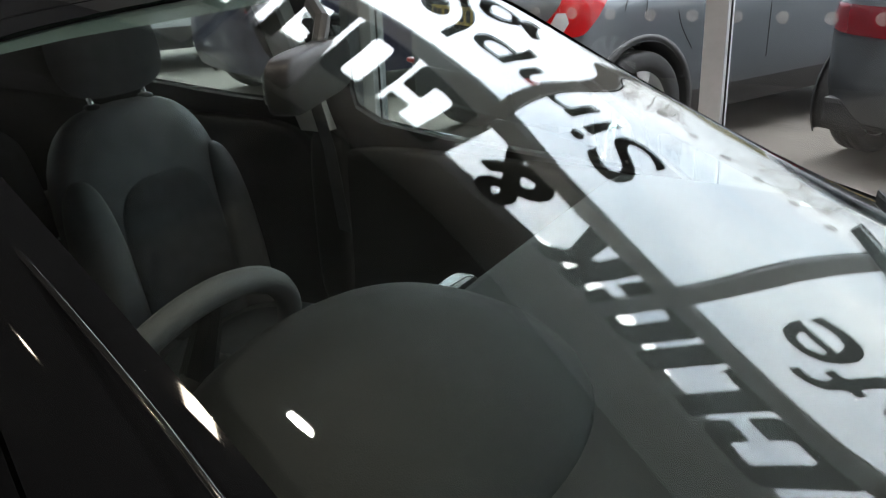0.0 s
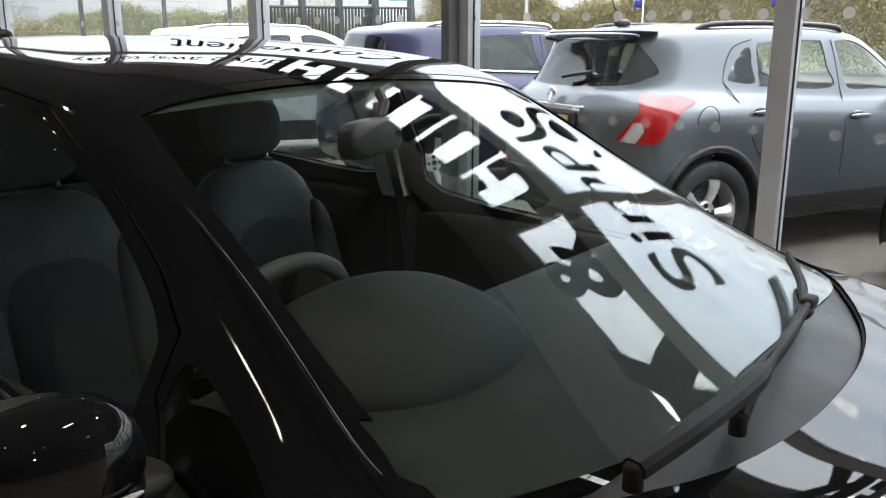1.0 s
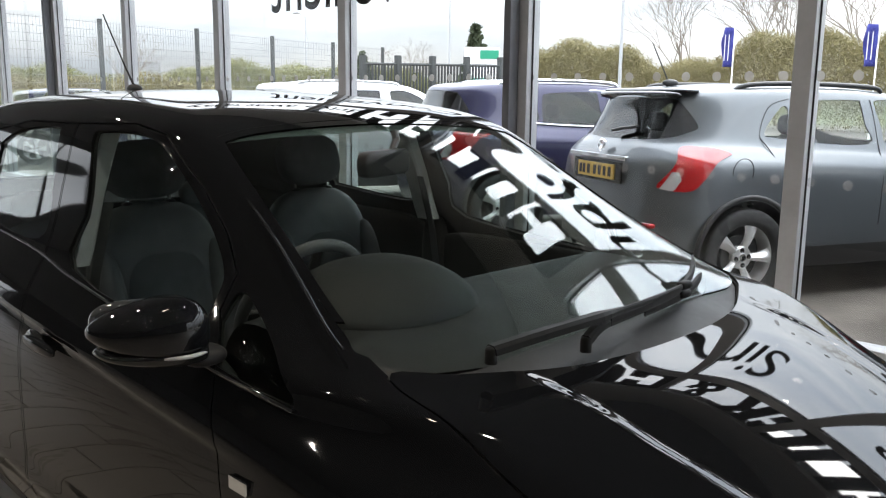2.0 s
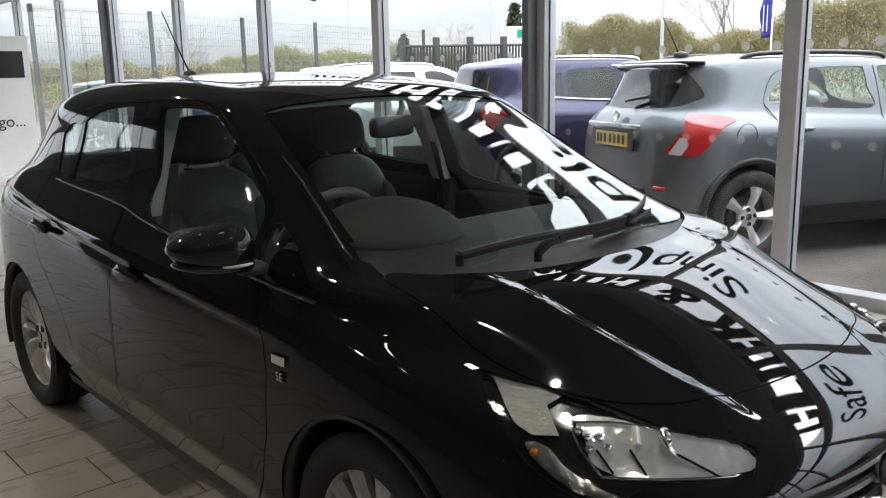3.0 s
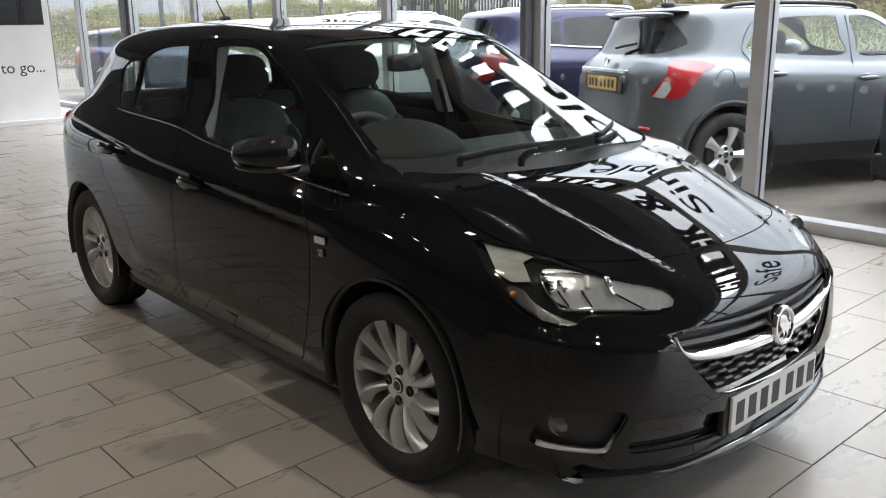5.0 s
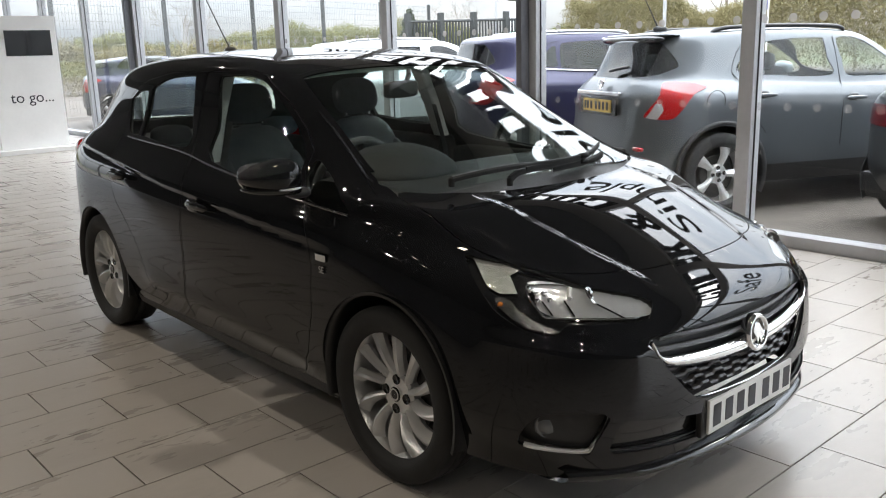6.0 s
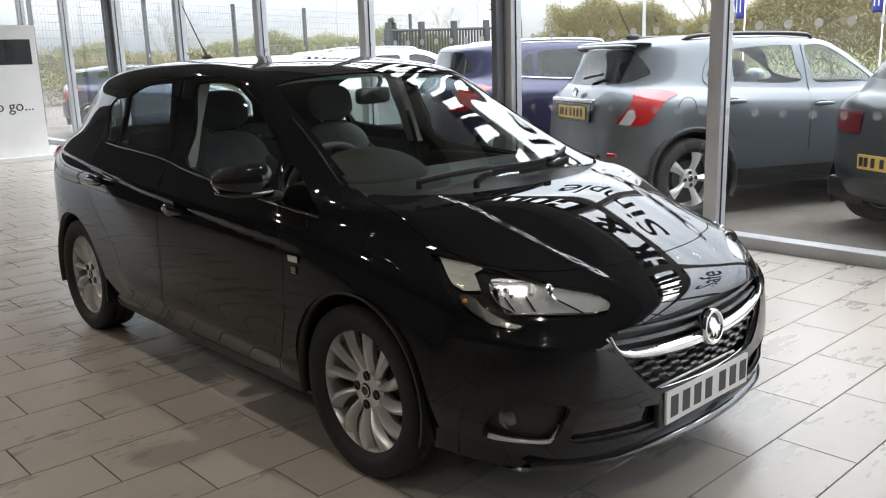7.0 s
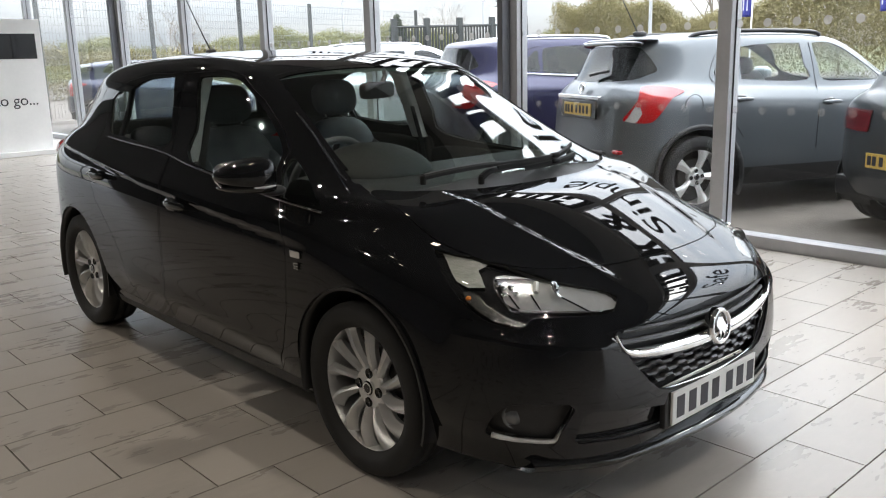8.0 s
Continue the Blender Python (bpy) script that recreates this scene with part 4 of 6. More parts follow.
    panel("side_light", lift(deep, tail), LAMP_GREY, lamp, "ribbed side light strip")
    blink = carve(deep, [(1.671, .72), (1.685, .725), (1.719, .717), (1.757, .692), (1.801, .672), (1.842, .656), (1.875, .645), (1.854, .640), (1.794, .650), (1.738, .675), (1.695, .699)], "y", side)
    panel("indicator", lift(deep, blink), INDICATOR, lamp, "indicator reflector with an amber bulb")
    deep.free()
    def in_lamp(*places):
        return [(x - .004, sgn * (y - .003), z - .006) for x, y, z in places]

    rb = bmesh.new()
    spin(rb, [(.004, .012), (.010, .004), (.020, .002), (.028, .008), (.030, .013), (.032, .006)], 28, axis="x")
    part("bulb_bowl", rb, CHROME, lamp, smooth=True, m=pose(1.878, sgn * .538, .722, 0, -38, -sgn * 30))
    rb = bmesh.new()
    tube(rb, in_lamp((1.825, .567, .752), (1.849, .595, .731)), .0085, 4)
    part("fin", rb, PLATE_WHITE, lamp, "pale upright reflector fin")
    for p, q in (((1.845, .614, .727), (1.891, .622, .691)), ((1.910, .547, .717), (1.979, .499, .676)), ((1.800, .662, .727), (1.846, .667, .694))):
        rb = bmesh.new()
        tube(rb, in_lamp(p, q), .0028, 6)
        part("rib", rb, GLOSS_BLACK, lamp)
    for path in (((1.830, .685, .688), (1.897, .622, .685), (1.957, .538, .679), (1.998, .458, .672)), ((1.727, .650, .760), (1.794, .582, .758), (1.860, .525, .745)), ((1.727, .652, .758), (1.765, .676, .730), (1.828, .685, .690))):
        rb = bmesh.new()
        tube(rb, spline(in_lamp(*path), 14), .0032, 6)
        part("reflector_lip", rb, CHROME, lamp, smooth=True)
    for x, y, z, w in ((1.750, .656, .750, .011), (1.772, .655, .742, .009), (1.790, .640, .744, .010), (1.786, .668, .726, .009), (1.812, .642, .729, .008)):
        rb = bmesh.new()
        blob(rb, in_lamp((x, y, z))[0], (w, w, w * .8), 3.2, 8, 6)
        part("facet", rb, CHROME, lamp)
    blobbed("indicator_bulb", (1.692, sgn * .724, .704), (.012, .012, .010), AMBER, lamp, 2.0)
    for k in range(4):
        x, z = 1.772 + .020 * k, .674 - .007 * k
        rb = bmesh.new()
        tube(rb, [(x, sgn * (flank(x, z) - .022), z), (x + .005, sgn * (flank(x + .005, z - .012) - .020), z - .012)], .003, 5)
        part("rib", rb, REFLECTOR, lamp)
    panel("cover", cover, LAMP_COVER, lamp, "clear plastic lamp cover", thick=.003)

    # fog lamp in its recess
    pit = lift(bm, carve(bm, rounded(FOG, 40), "y", lambda c, side=side: side(c) and c[2] < .5))
    fog = empty("fog_lamp")
    fog.parent = hatchback
    tagged(fog, "round fog lamp with a bright metal surround")
    panel("recess", sink(pit, .035), BLACK_PLASTIC, fog)
    fb = bmesh.new()
    fm = pose(1.855, sgn * .695, .362, 0, 0, sgn * 38)
    spin(fb, [(.001, .020), (.02, .018), (.030, .008), (.036, .004), (.040, .008), (.044, .0), (.044, -.03)], 32, axis="x")
    part("lens", fb, FOG_GLASS, fog, smooth=True, m=fm)
    fb = bmesh.new()
    low = [(1.812, sgn * .757, .306), (1.87, sgn * .722, .296), (1.935, sgn * .664, .289), (1.965, sgn * .634, .296)]
    tube(fb, spline(low, 14), .009, 8)
    tube(fb, spline([(1.965, sgn * .634, .296), (1.992, sgn * .60, .345), (2.004, sgn * .582, .400), (1.995, sgn * .592, .416)], 12), [.011, .013, .015, .016, .017, .0175, .0175, .017, .016, .014, .011, .006], 8)
    part("chrome_surround", fb, SATIN, fog, "angled chrome trim", smooth=True)
    merge(shell, bm)

panel("body", shell, BLACK_PAINT, hatchback, "glossy black painted body shell", thick=.015, shade=DASH)

for x in (1.255, -1.258):
    make_wheel(hatchback, pose(x, -.745, .31, 0, 11 if x > 0 else 40, 0))
    make_wheel(hatchback, pose(x, .745, .31, 0, 0, 180))

# nose: grille slats, bright wing, badge and plate
def nose_x(y, z):
    return 2.117 - .31 * y * y - .25 * max(0, z - .55) ** 1.2


gr = bmesh.new()
for k, z in enumerate((.424, .452, .480, .508)):
    half = .30 + .040 * k
    n = 15
    for j in range(n):
        y0, y1 = half * (2 * j / n - 1), half * (2 * (j + 1) / n - 1)
        up = .005 if j % 2 else -.005
        for a, b, za, zb in ((y0, y0 + (y1 - y0) * .22, z - up, z + up), (y0 + (y1 - y0) * .22, y1, z + up, z + up)):
            box_pts = []
            for yy, zz in ((a, za), (b, zb)):
                xx = nose_x(yy, zz) - .010
                box_pts.append([gr.verts.new((xx + dx, yy, zz + dz)) for dx, dz in ((0, -.0055), (.005, 0), (0, .0055), (-.03, .004), (-.03, -.004))])
            p, q = box_pts
            for i in range(5):
                gr.faces.new((p[i], p[(i + 1) % 5], q[(i + 1) % 5], q[i]))
bmesh.ops.recalc_face_normals(gr, faces=gr.faces[:])
grille = part("grille", gr, GRILLE_GREY, hatchback, "dark honeycomb-like front grille")
for k, z in enumerate((.560, .594)):
    sb = bmesh.new()
    pts = [(nose_x(y, z) - .018, y, z + .016 * (y / .43) ** 2 * .8) for y in np.linspace(-.43 + .01 * k, .43 - .01 * k, 31)]
    tube(sb, pts, .009, 6)
    part("slat", sb, GRILLE_GREY, grille)
wing = bmesh.new()
rows = []
for y in np.linspace(-.466, .466, 61):
    f = abs(y) / .466
    z = .514 + .030 * f ** 3 + .062 * f ** 24
    h = .017 * (1 - f ** 12) ** .5 * (1.1 - .55 * f ** 3) + .004
    x = nose_x(y, z)
    rows.append([wing.verts.new((x + dx, y, z + dz * h)) for dx, dz in ((-.012, 1.0), (.004, .86), (.013, .3), (.012, -.3), (.003, -.86), (-.012, -1.0))])
for p, q in zip(rows, rows[1:]):
    for j in range(5):
        wing.faces.new((p[j], p[j + 1], q[j + 1], q[j]))
bmesh.ops.recalc_face_normals(wing, faces=wing.faces[:])
part("chrome_wing", wing, CHROME, hatchback, "chrome bar across the grille", smooth=True)
rim_edge = bmesh.new()
tube(rim_edge, [(nose_x(y, z) + .002, y, z) for y, z in spline([p for p in GRILLE[3:16]], 60)], .004, 6)
part("grille_edge", rim_edge, CHROME, hatchback)

emblem = empty("emblem", pose(2.122, 0, .541, 0, -6, 0))
emblem.parent = hatchback
tagged(emblem, "round chrome badge ring with a plain raised shape")
eb = bmesh.new()
spin(eb, [(.001, .004), (.044, .004), (.046, -.01)], 40, axis="x")
part("disc", eb, GLOSS_BLACK, emblem, smooth=True)
eb = bmesh.new()
spin(eb, [(.044, .004), (.047, .012), (.053, .015), (.059, .012), (.062, .0), (.062, -.02)], 48, axis="x")
part("ring", eb, CHROME, emblem, smooth=True)
eb = bmesh.new()
prism(eb, [(-.030, .022), (-.012, .034), (.004, .030), (.016, .012), (.030, -.004), (.034, -.022), (.020, -.014), (.012, -.034), (.0, -.014), (-.010, -.036), (-.016, -.010), (-.030, .004)], "x", .004, .012)
part("shape", eb, CHROME, emblem)

plate = empty("number_plate", pose(2.120, 0, .326, 0, 0, 0))
plate.parent = hatchback
tagged(plate, "white front number plate with plain dark bars")
pb = bmesh.new()
box(pb, (-.006, -.26, -.0555), (.004, .26, .0555), .003)
part("plate_panel", pb, PLATE_WHITE, plate)
for y in (-.205, -.135, -.065, .005, .095, .165, .235):
    pb = bmesh.new()
    box(pb, (.0042, y - .022 - .01, -.036), (.0052, y + .022 - .01, .036))
    part("bar", pb, INK, plate)
pb = bmesh.new()
box(pb, (-.03, -.285, -.066), (-.007, .285, .062), .008)
part("plate_carrier", pb, BLACK_PLASTIC, plate)

lip = bmesh.new()
rows = []
for y in np.linspace(-.70, .70, 57):
    x = 2.10 - .29 * y * y - .42 * max(0, abs(y) - .45) ** 1.5
    rows.append([lip.verts.new((x + dx, y, dz + .05 * max(0, abs(y) - .45))) for dx, dz in ((-.06, .225), (.012, .222), (.030, .212), (.030, .200), (.005, .180), (-.10, .170))])
for p, q in zip(rows, rows[1:]):
    for j in range(5):
        lip.faces.new((p[j], p[j + 1], q[j + 1], q[j]))
bmesh.ops.recalc_face_normals(lip, faces=lip.faces[:])
part("front_lip", lip, GLOSS_BLACK, hatchback, "black lower bumper lip", smooth=True)
for sgn in (-1, 1):
    sb = bmesh.new()
    spin(sb, [(.001, .003), (.009, .003), (.011, .0)], 16, axis="x")
    part("parking_sensor", sb, GLOSS_BLACK, hatchback, m=pose(nose_x(.40, .40) + .002, sgn * .40, .402, 0, 0, sgn * 14))

# underside and inner shell
boxed("floor_pan", (-1.70, -.60, .19), (1.72, .60, .30), BLACK_PLASTIC, hatchback, .03)
boxed("engine_bay", (1.12, -.56, .30), (1.98, .56, .62), BLACK_PLASTIC, hatchback, .04)

# door mirrors
for sgn in (-1, 1):
    mir = empty("wing_mirror")
    mir.parent = hatchback
    tagged(mir, "black door mirror with a small indicator strip")
    if sgn > 0:
        mir.matrix_basis = pose(-.12, -.03, -.05)
    shell_bm, skirt_bm = bmesh.new(), bmesh.new()
    blob(shell_bm, (0, 0, 0), (.072, .098, .066), 2.5, 40, 24)
    blob(skirt_bm, (0, 0, 0), (.068, .090, .022), 3.0, 32, 12)
    for mb, base in ((shell_bm, (.762, .926, 1.022)), (skirt_bm, (.757, .920, .980))):
        for v in mb.verts:
            out = max(0.0, (v.co.y + .098) / .196)
            v.co.z *= 1.16 - .72 * out ** 1.8
            if v.co.z < -.03 and mb is shell_bm:
                v.co.z = -.03 + .45 * (v.co.z + .03)
            v.co.x -= .060 * out ** 2 - .02 * (1 - out)
            v.co = Vector((v.co.x + base[0], sgn * (v.co.y + base[1]), v.co.z + base[2]))
        bmesh.ops.recalc_face_normals(mb, faces=mb.faces[:])
    part("mirror_shell", shell_bm, BLACK_PAINT, mir, smooth=True)
    part("mirror_skirt", skirt_bm, GLOSS_BLACK, mir, "black lower mirror housing", smooth=True)
    blobbed("mirror_base", (.765, sgn * .825, .958), (.045, .045, .020), BLACK_PLASTIC, mir, 2.4)
    bmm = bmesh.new()
    tube(bmm, spline([(.842, sgn * .858, .988), (.838, sgn * .895, .985), (.822, sgn * .935, .985)], 10), [.002, .003, .004, .0045, .0045, .0045, .004, .0035, .003, .002], 8)
    part("indicator_strip", bmm, REFLECTOR, mir, smooth=True)
    blobbed("mirror_glass", (.672, sgn * .92, 1.022), (.016, .085, .048), MIRROR, mir, 3.0, m=Matrix.Rotation(radians(sgn * 14), 3, "Z"))

# waist trim, badge and aerial
for sgn in (-1, 1):
    tb = bmesh.new()
    pts = [(x, sgn * flank(x, z), z) for x, z in spline([(-.93, 1.062), (-.76, 1.052), (-.29, 1.028), (.03, .990), (.5, .944), (.72, .925), (1.02, .900)], 60)]
    soft = np.convolve(np.pad([p[1] for p in pts], 4, mode="edge"), np.ones(9) / 9, "valid")
    tube(tb, [(p[0], float(q) + sgn * .0015, p[2]) for p, q in zip(pts, soft)], .0042, 6)
    part("waist_trim", tb, CHROME, hatchback, "thin bright waist strip")
    bb = boxed("side_badge", (.905, sgn * .857 - .004, .735), (.965, sgn * .857 + .004, .762), CHROME, hatchback, .003, "small chrome side badge")
    lettering("badge_letters", "SE", .034, CHROME, pose(.945, sgn * .862, .695, 0, 0, 0 if sgn < 0 else 180), hatchback, .002)

tb = bmesh.new()
tube(tb, spline([(.05, -.542, 1.406), (.18, -.551, 1.390), (.31, -.559, 1.348), (.50, -.581, 1.268), (.75, -.627, 1.154), (.985, -.686, 1.036), (1.05, -.698, 1.008)], 50), .003, 6)
part("pillar_moulding", tb, GLOSS_BLACK, hatchback, "thin glossy moulding along the screen pillar", smooth=True)

ab = bmesh.new()
blob(ab, (-1.19, 0, 1.475), (.055, .022, .022), 2.2)
aerial = part("aerial", ab, BLACK_PLASTIC, hatchback, "black roof aerial on a rounded foot", smooth=True)
ab = bmesh.new()
tube(ab, [(-1.19, 0, 1.485), (-1.26, 0, 1.56), (-1.36, 0, 1.68), (-1.45, 0, 1.79)], [.006, .004, .0035, .003], 6)
part("mast", ab, BLACK_PLASTIC, aerial)

# wipers
def strip(bm, points, widths, heights):
    """A flat bar with chamfered edges along points."""
    pts = [Vector(p) for p in points]
    rings = []
    for i, p in enumerate(pts):
        d = (pts[min(i + 1, len(pts) - 1)] - pts[max(i - 1, 0)]).normalized()
        side = d.cross(Vector((0, 0, 1))).normalized()
        top, w, h = side.cross(d), widths[i] / 2, heights[i] / 2
        rings.append([bm.verts.new(p + side * a * w + top * b * h) for a, b in ((-1, -1), (1, -1), (1, .3), (.55, 1), (-.55, 1), (-1, .3))])
    for a, b in zip(rings, rings[1:]):
        for k in range(6):
            bm.faces.new((a[k], a[(k + 1) % 6], b[(k + 1) % 6], b[k]))
    bm.faces.new(rings[0][::-1])
    bm.faces.new(rings[-1])
    bmesh.ops.recalc_face_normals(bm, faces=bm.faces[:])


def wiper(arm, blade, wide):
    w = empty("wiper")
    w.parent = hatchback
    n = 22
    ease = [smooth_step(np.array((i / (n - 1) - .42) / .16)) for i in range(n)]
    wb = bmesh.new()
    strip(wb, spline(arm, n), [float(wide * (1 - .66 * e)) for e in ease], [float(.018 - .008 * e) for e in ease])
    part("arm", wb, WIPER_BLACK, w)
    wb = bmesh.new()
    strip(wb, spline(blade, n), [.014 * min(1, .35 + .2 * min(i, n - 1 - i)) for i in range(n)], [.016] * n)
    part("blade", wb, WIPER_BLACK, w)
    wb = bmesh.new()
    strip(wb, [(x, y, z - .010) for x, y, z in spline(blade, n)], [.004] * n, [.010] * n)
    part("rubber_edge", wb, RUBBER, w)
    x, y, z = arm[0]
    wb = bmesh.new()
    spin(wb, [(.001, .010), (.009, .009), (.012, .004), (.012, -.022)], 20, axis="z", centre=(x, y, z - .004))
    part("pivot_cap", wb, WIPER_BLACK, w, smooth=True)
    x, y, z = arm[-1]
    blobbed("clip", (x, y, z), (.013, .026, .010), WIPER_BLACK, w, 3.4, nu=12, nv=8)
    return tagged(w, "black windscreen wiper arm and blade")


wiper([(1.266, -.525, 1.018), (1.288, -.40, 1.030), (1.297, -.25, 1.034), (1.290, -.12, 1.031), (1.270, .05, 1.026), (1.246, .205, 1.024)], [(1.286, -.17, 1.014), (1.268, .02, 1.016), (1.238, .20, 1.018), (1.190, .34, 1.030), (1.130, .455, 1.044)], .030)
wiper([(1.290, -.262, .990), (1.284, -.21, 1.008), (1.266, -.12, 1.004), (1.250, .06, .998), (1.236, .22, .998)], [(1.252, .02, .994), (1.226, .24, .996), (1.176, .42, 1.006)], .024)
# tail lamps
for sgn in (-1, 1):
    blobbed("tail_light", (-1.735, sgn * .685, .90), (.085, .065, .10), RED_LENS, hatchback, 2.6, "red tail light")

# ---- inside the hatchback ----
def seat(y, front=True):
    st = empty("front_seat")
    st.parent = hatchback
    tagged(st, "dark cloth front seat with grey side bolsters")
    lean = Matrix.Rotation(radians(-14), 3, "Y")
    blobbed("cushion", (-.02, y, .52), (.25, .235, .085), SEAT_LEATHER, st, 3.2)
    blobbed("cushion_insert", (0, y, .575), (.20, .14, .045), TRIM_CLOTH, st, 3.0)
    blobbed("backrest", (-.37, y, .80), (.075, .235, .315), SEAT_LEATHER, st, 3.0, m=lean)
    blobbed("backrest_insert", (-.308, y, .76), (.035, .150, .205), TRIM_CLOTH, st, 3.2, m=lean)
    for k in (-1, 1):
        blobbed("bolster", (-.315, y + k * .195, .74), (.06, .052, .24), SEAT_LEATHER, st, 2.6, m=lean)
    blobbed("headrest", (-.452, y, 1.215), (.055, .138, .098), TRIM_CLOTH, st, 2.9, m=lean)
    for k in (-1, 1):
        pb = bmesh.new()
        tube(pb, [(-.425, y + k * .075, 1.08), (-.445, y + k * .075, 1.16)], .0065, 8)
        part("headrest_post", pb, CHROME, st)
        blobbed("post_collar", (-.43, y + k * .075, 1.105), (.016, .018, .008), BLACK_PLASTIC, st, 2.4)
    return st


seat(-.335)
seat(.335)
bench = empty("rear_seat")
bench.parent = hatchback
tagged(bench, "dark cloth rear bench seat")
blobbed("cushion", (-.86, 0, .50), (.26, .62, .09), TRIM_CLOTH, bench, 4.0)
blobbed("backrest", (-1.22, 0, .72), (.085, .60, .25), TRIM_CLOTH, bench, 4.5, m=Matrix.Rotation(radians(-20), 3, "Y"))
for y in (-.36, .36):
    blobbed("headrest", (-1.30, y, 1.01), (.05, .12, .06), TRIM_CLOTH, bench, 2.8)
boxed("parcel_shelf", (-1.72, -.58, .985), (-1.30, .58, 1.0), DASH, hatchback, .006)

db = bmesh.new()
rows = []
for y in np.linspace(-.66, .66, 45):
    hump = .030 * math.exp(-((y + .36) / .24) ** 4)
    f = 1 - (abs(y) / .70) ** 4
    shape = ((.50, .60), (.53, .80), (.585, .915), (.615, .945 + hump * .8), (.65, .966 + hump * .98), (.70, .972 + hump), (.78, .972 + hump * .78), (.90, .968 + hump * .22), (1.00, .962), (1.13 - .16 * (abs(y) / .66) ** 2, .950), (1.25 - .18 * (abs(y) / .66) ** 2, .942))
    rows.append([db.verts.new((x, y, z)) for x, z in shape])
for p, q in zip(rows, rows[1:]):
    for j in range(len(p) - 1):
        db.faces.new((p[j], p[j + 1], q[j + 1], q[j]))
bmesh.ops.recalc_face_normals(db, faces=db.faces[:])
dash = part("dashboard", db, DASH, hatchback, "dark grey soft dashboard with a rounded instrument hood", smooth=True)
hb = bmesh.new()
rings = []
for f, h in ((1.0, -.05), (1.0, 0), (.975, .012), (.93, .024), (.82, .045), (.64, .068), (.42, .084), (.2, .092)):
    ring = []
    for k in range(48):
        a = 2 * math.pi * k / 48
        ca, sa = math.cos(a), math.sin(a)
        dx = .19 * f * math.copysign(abs(ca) ** .85, ca)
        dy = .25 * f * math.copysign(abs(sa) ** .92, sa)
        ring.append(hb.verts.new((.752 + dx, -.335 + dy, .992 + h - .12 * dx)))
    rings.append(ring)
for p, q in zip(rings, rings[1:]):
    for k in range(48):
        hb.faces.new((p[k], p[(k + 1) % 48], q[(k + 1) % 48], q[k]))
hb.faces.new(rings[-1])
bmesh.ops.recalc_face_normals(hb, faces=hb.faces[:])
part("instrument_hood", hb, DASH, dash, "rounded dark grey hood over the dials", smooth=True)
blobbed("centre_screen", (.60, 0, .90), (.02, .11, .06), GLOSS_BLACK, dash, 6.0)
sw = empty("steering_wheel", pose(.46, -.36, .925, 0, -65, 0))
sw.parent = hatchback
tagged(sw, "leather rimmed steering wheel")
wb = bmesh.new()
tube(wb, [(.185 * math.cos(a), .185 * math.sin(a), 0) for a in np.linspace(0, 2 * math.pi, 56, endpoint=False)], .0165, 12, closed=True)
part("wheel_rim", wb, SEAT_LEATHER, sw, smooth=True)
blobbed("wheel_hub", (0, 0, -.012), (.075, .085, .028), DASH, sw, 2.6)
for a in (radians(90), radians(-90), 0):
    wb = bmesh.new()
    tube(wb, [(.06 * math.cos(a), .06 * math.sin(a), -.008), (.18 * math.cos(a), .18 * math.sin(a), 0)], [.022, .013], 8)
    part("spoke", wb, DASH, sw)
im = empty("rear_view_mirror")
im.parent = hatchback
tagged(im, "black inside mirror hanging from the windscreen")
blobbed("mirror_head", (.495, -.105, 1.287), (.020, .122, .036), BLACK_PLASTIC, im, 5.5, m=Matrix.Rotation(radians(19), 3, "Z"))
blobbed("mirror_face", (.476, -.111, 1.287), (.006, .112, .030), MIRROR, im, 3.6, m=Matrix.Rotation(radians(19), 3, "Z"))
ib = bmesh.new()
tube(ib, [(.485, -.08, 1.30), (.46, -.03, 1.345), (.42, 0, 1.362)], .011, 8)
part("stalk", ib, BLACK_PLASTIC, im)

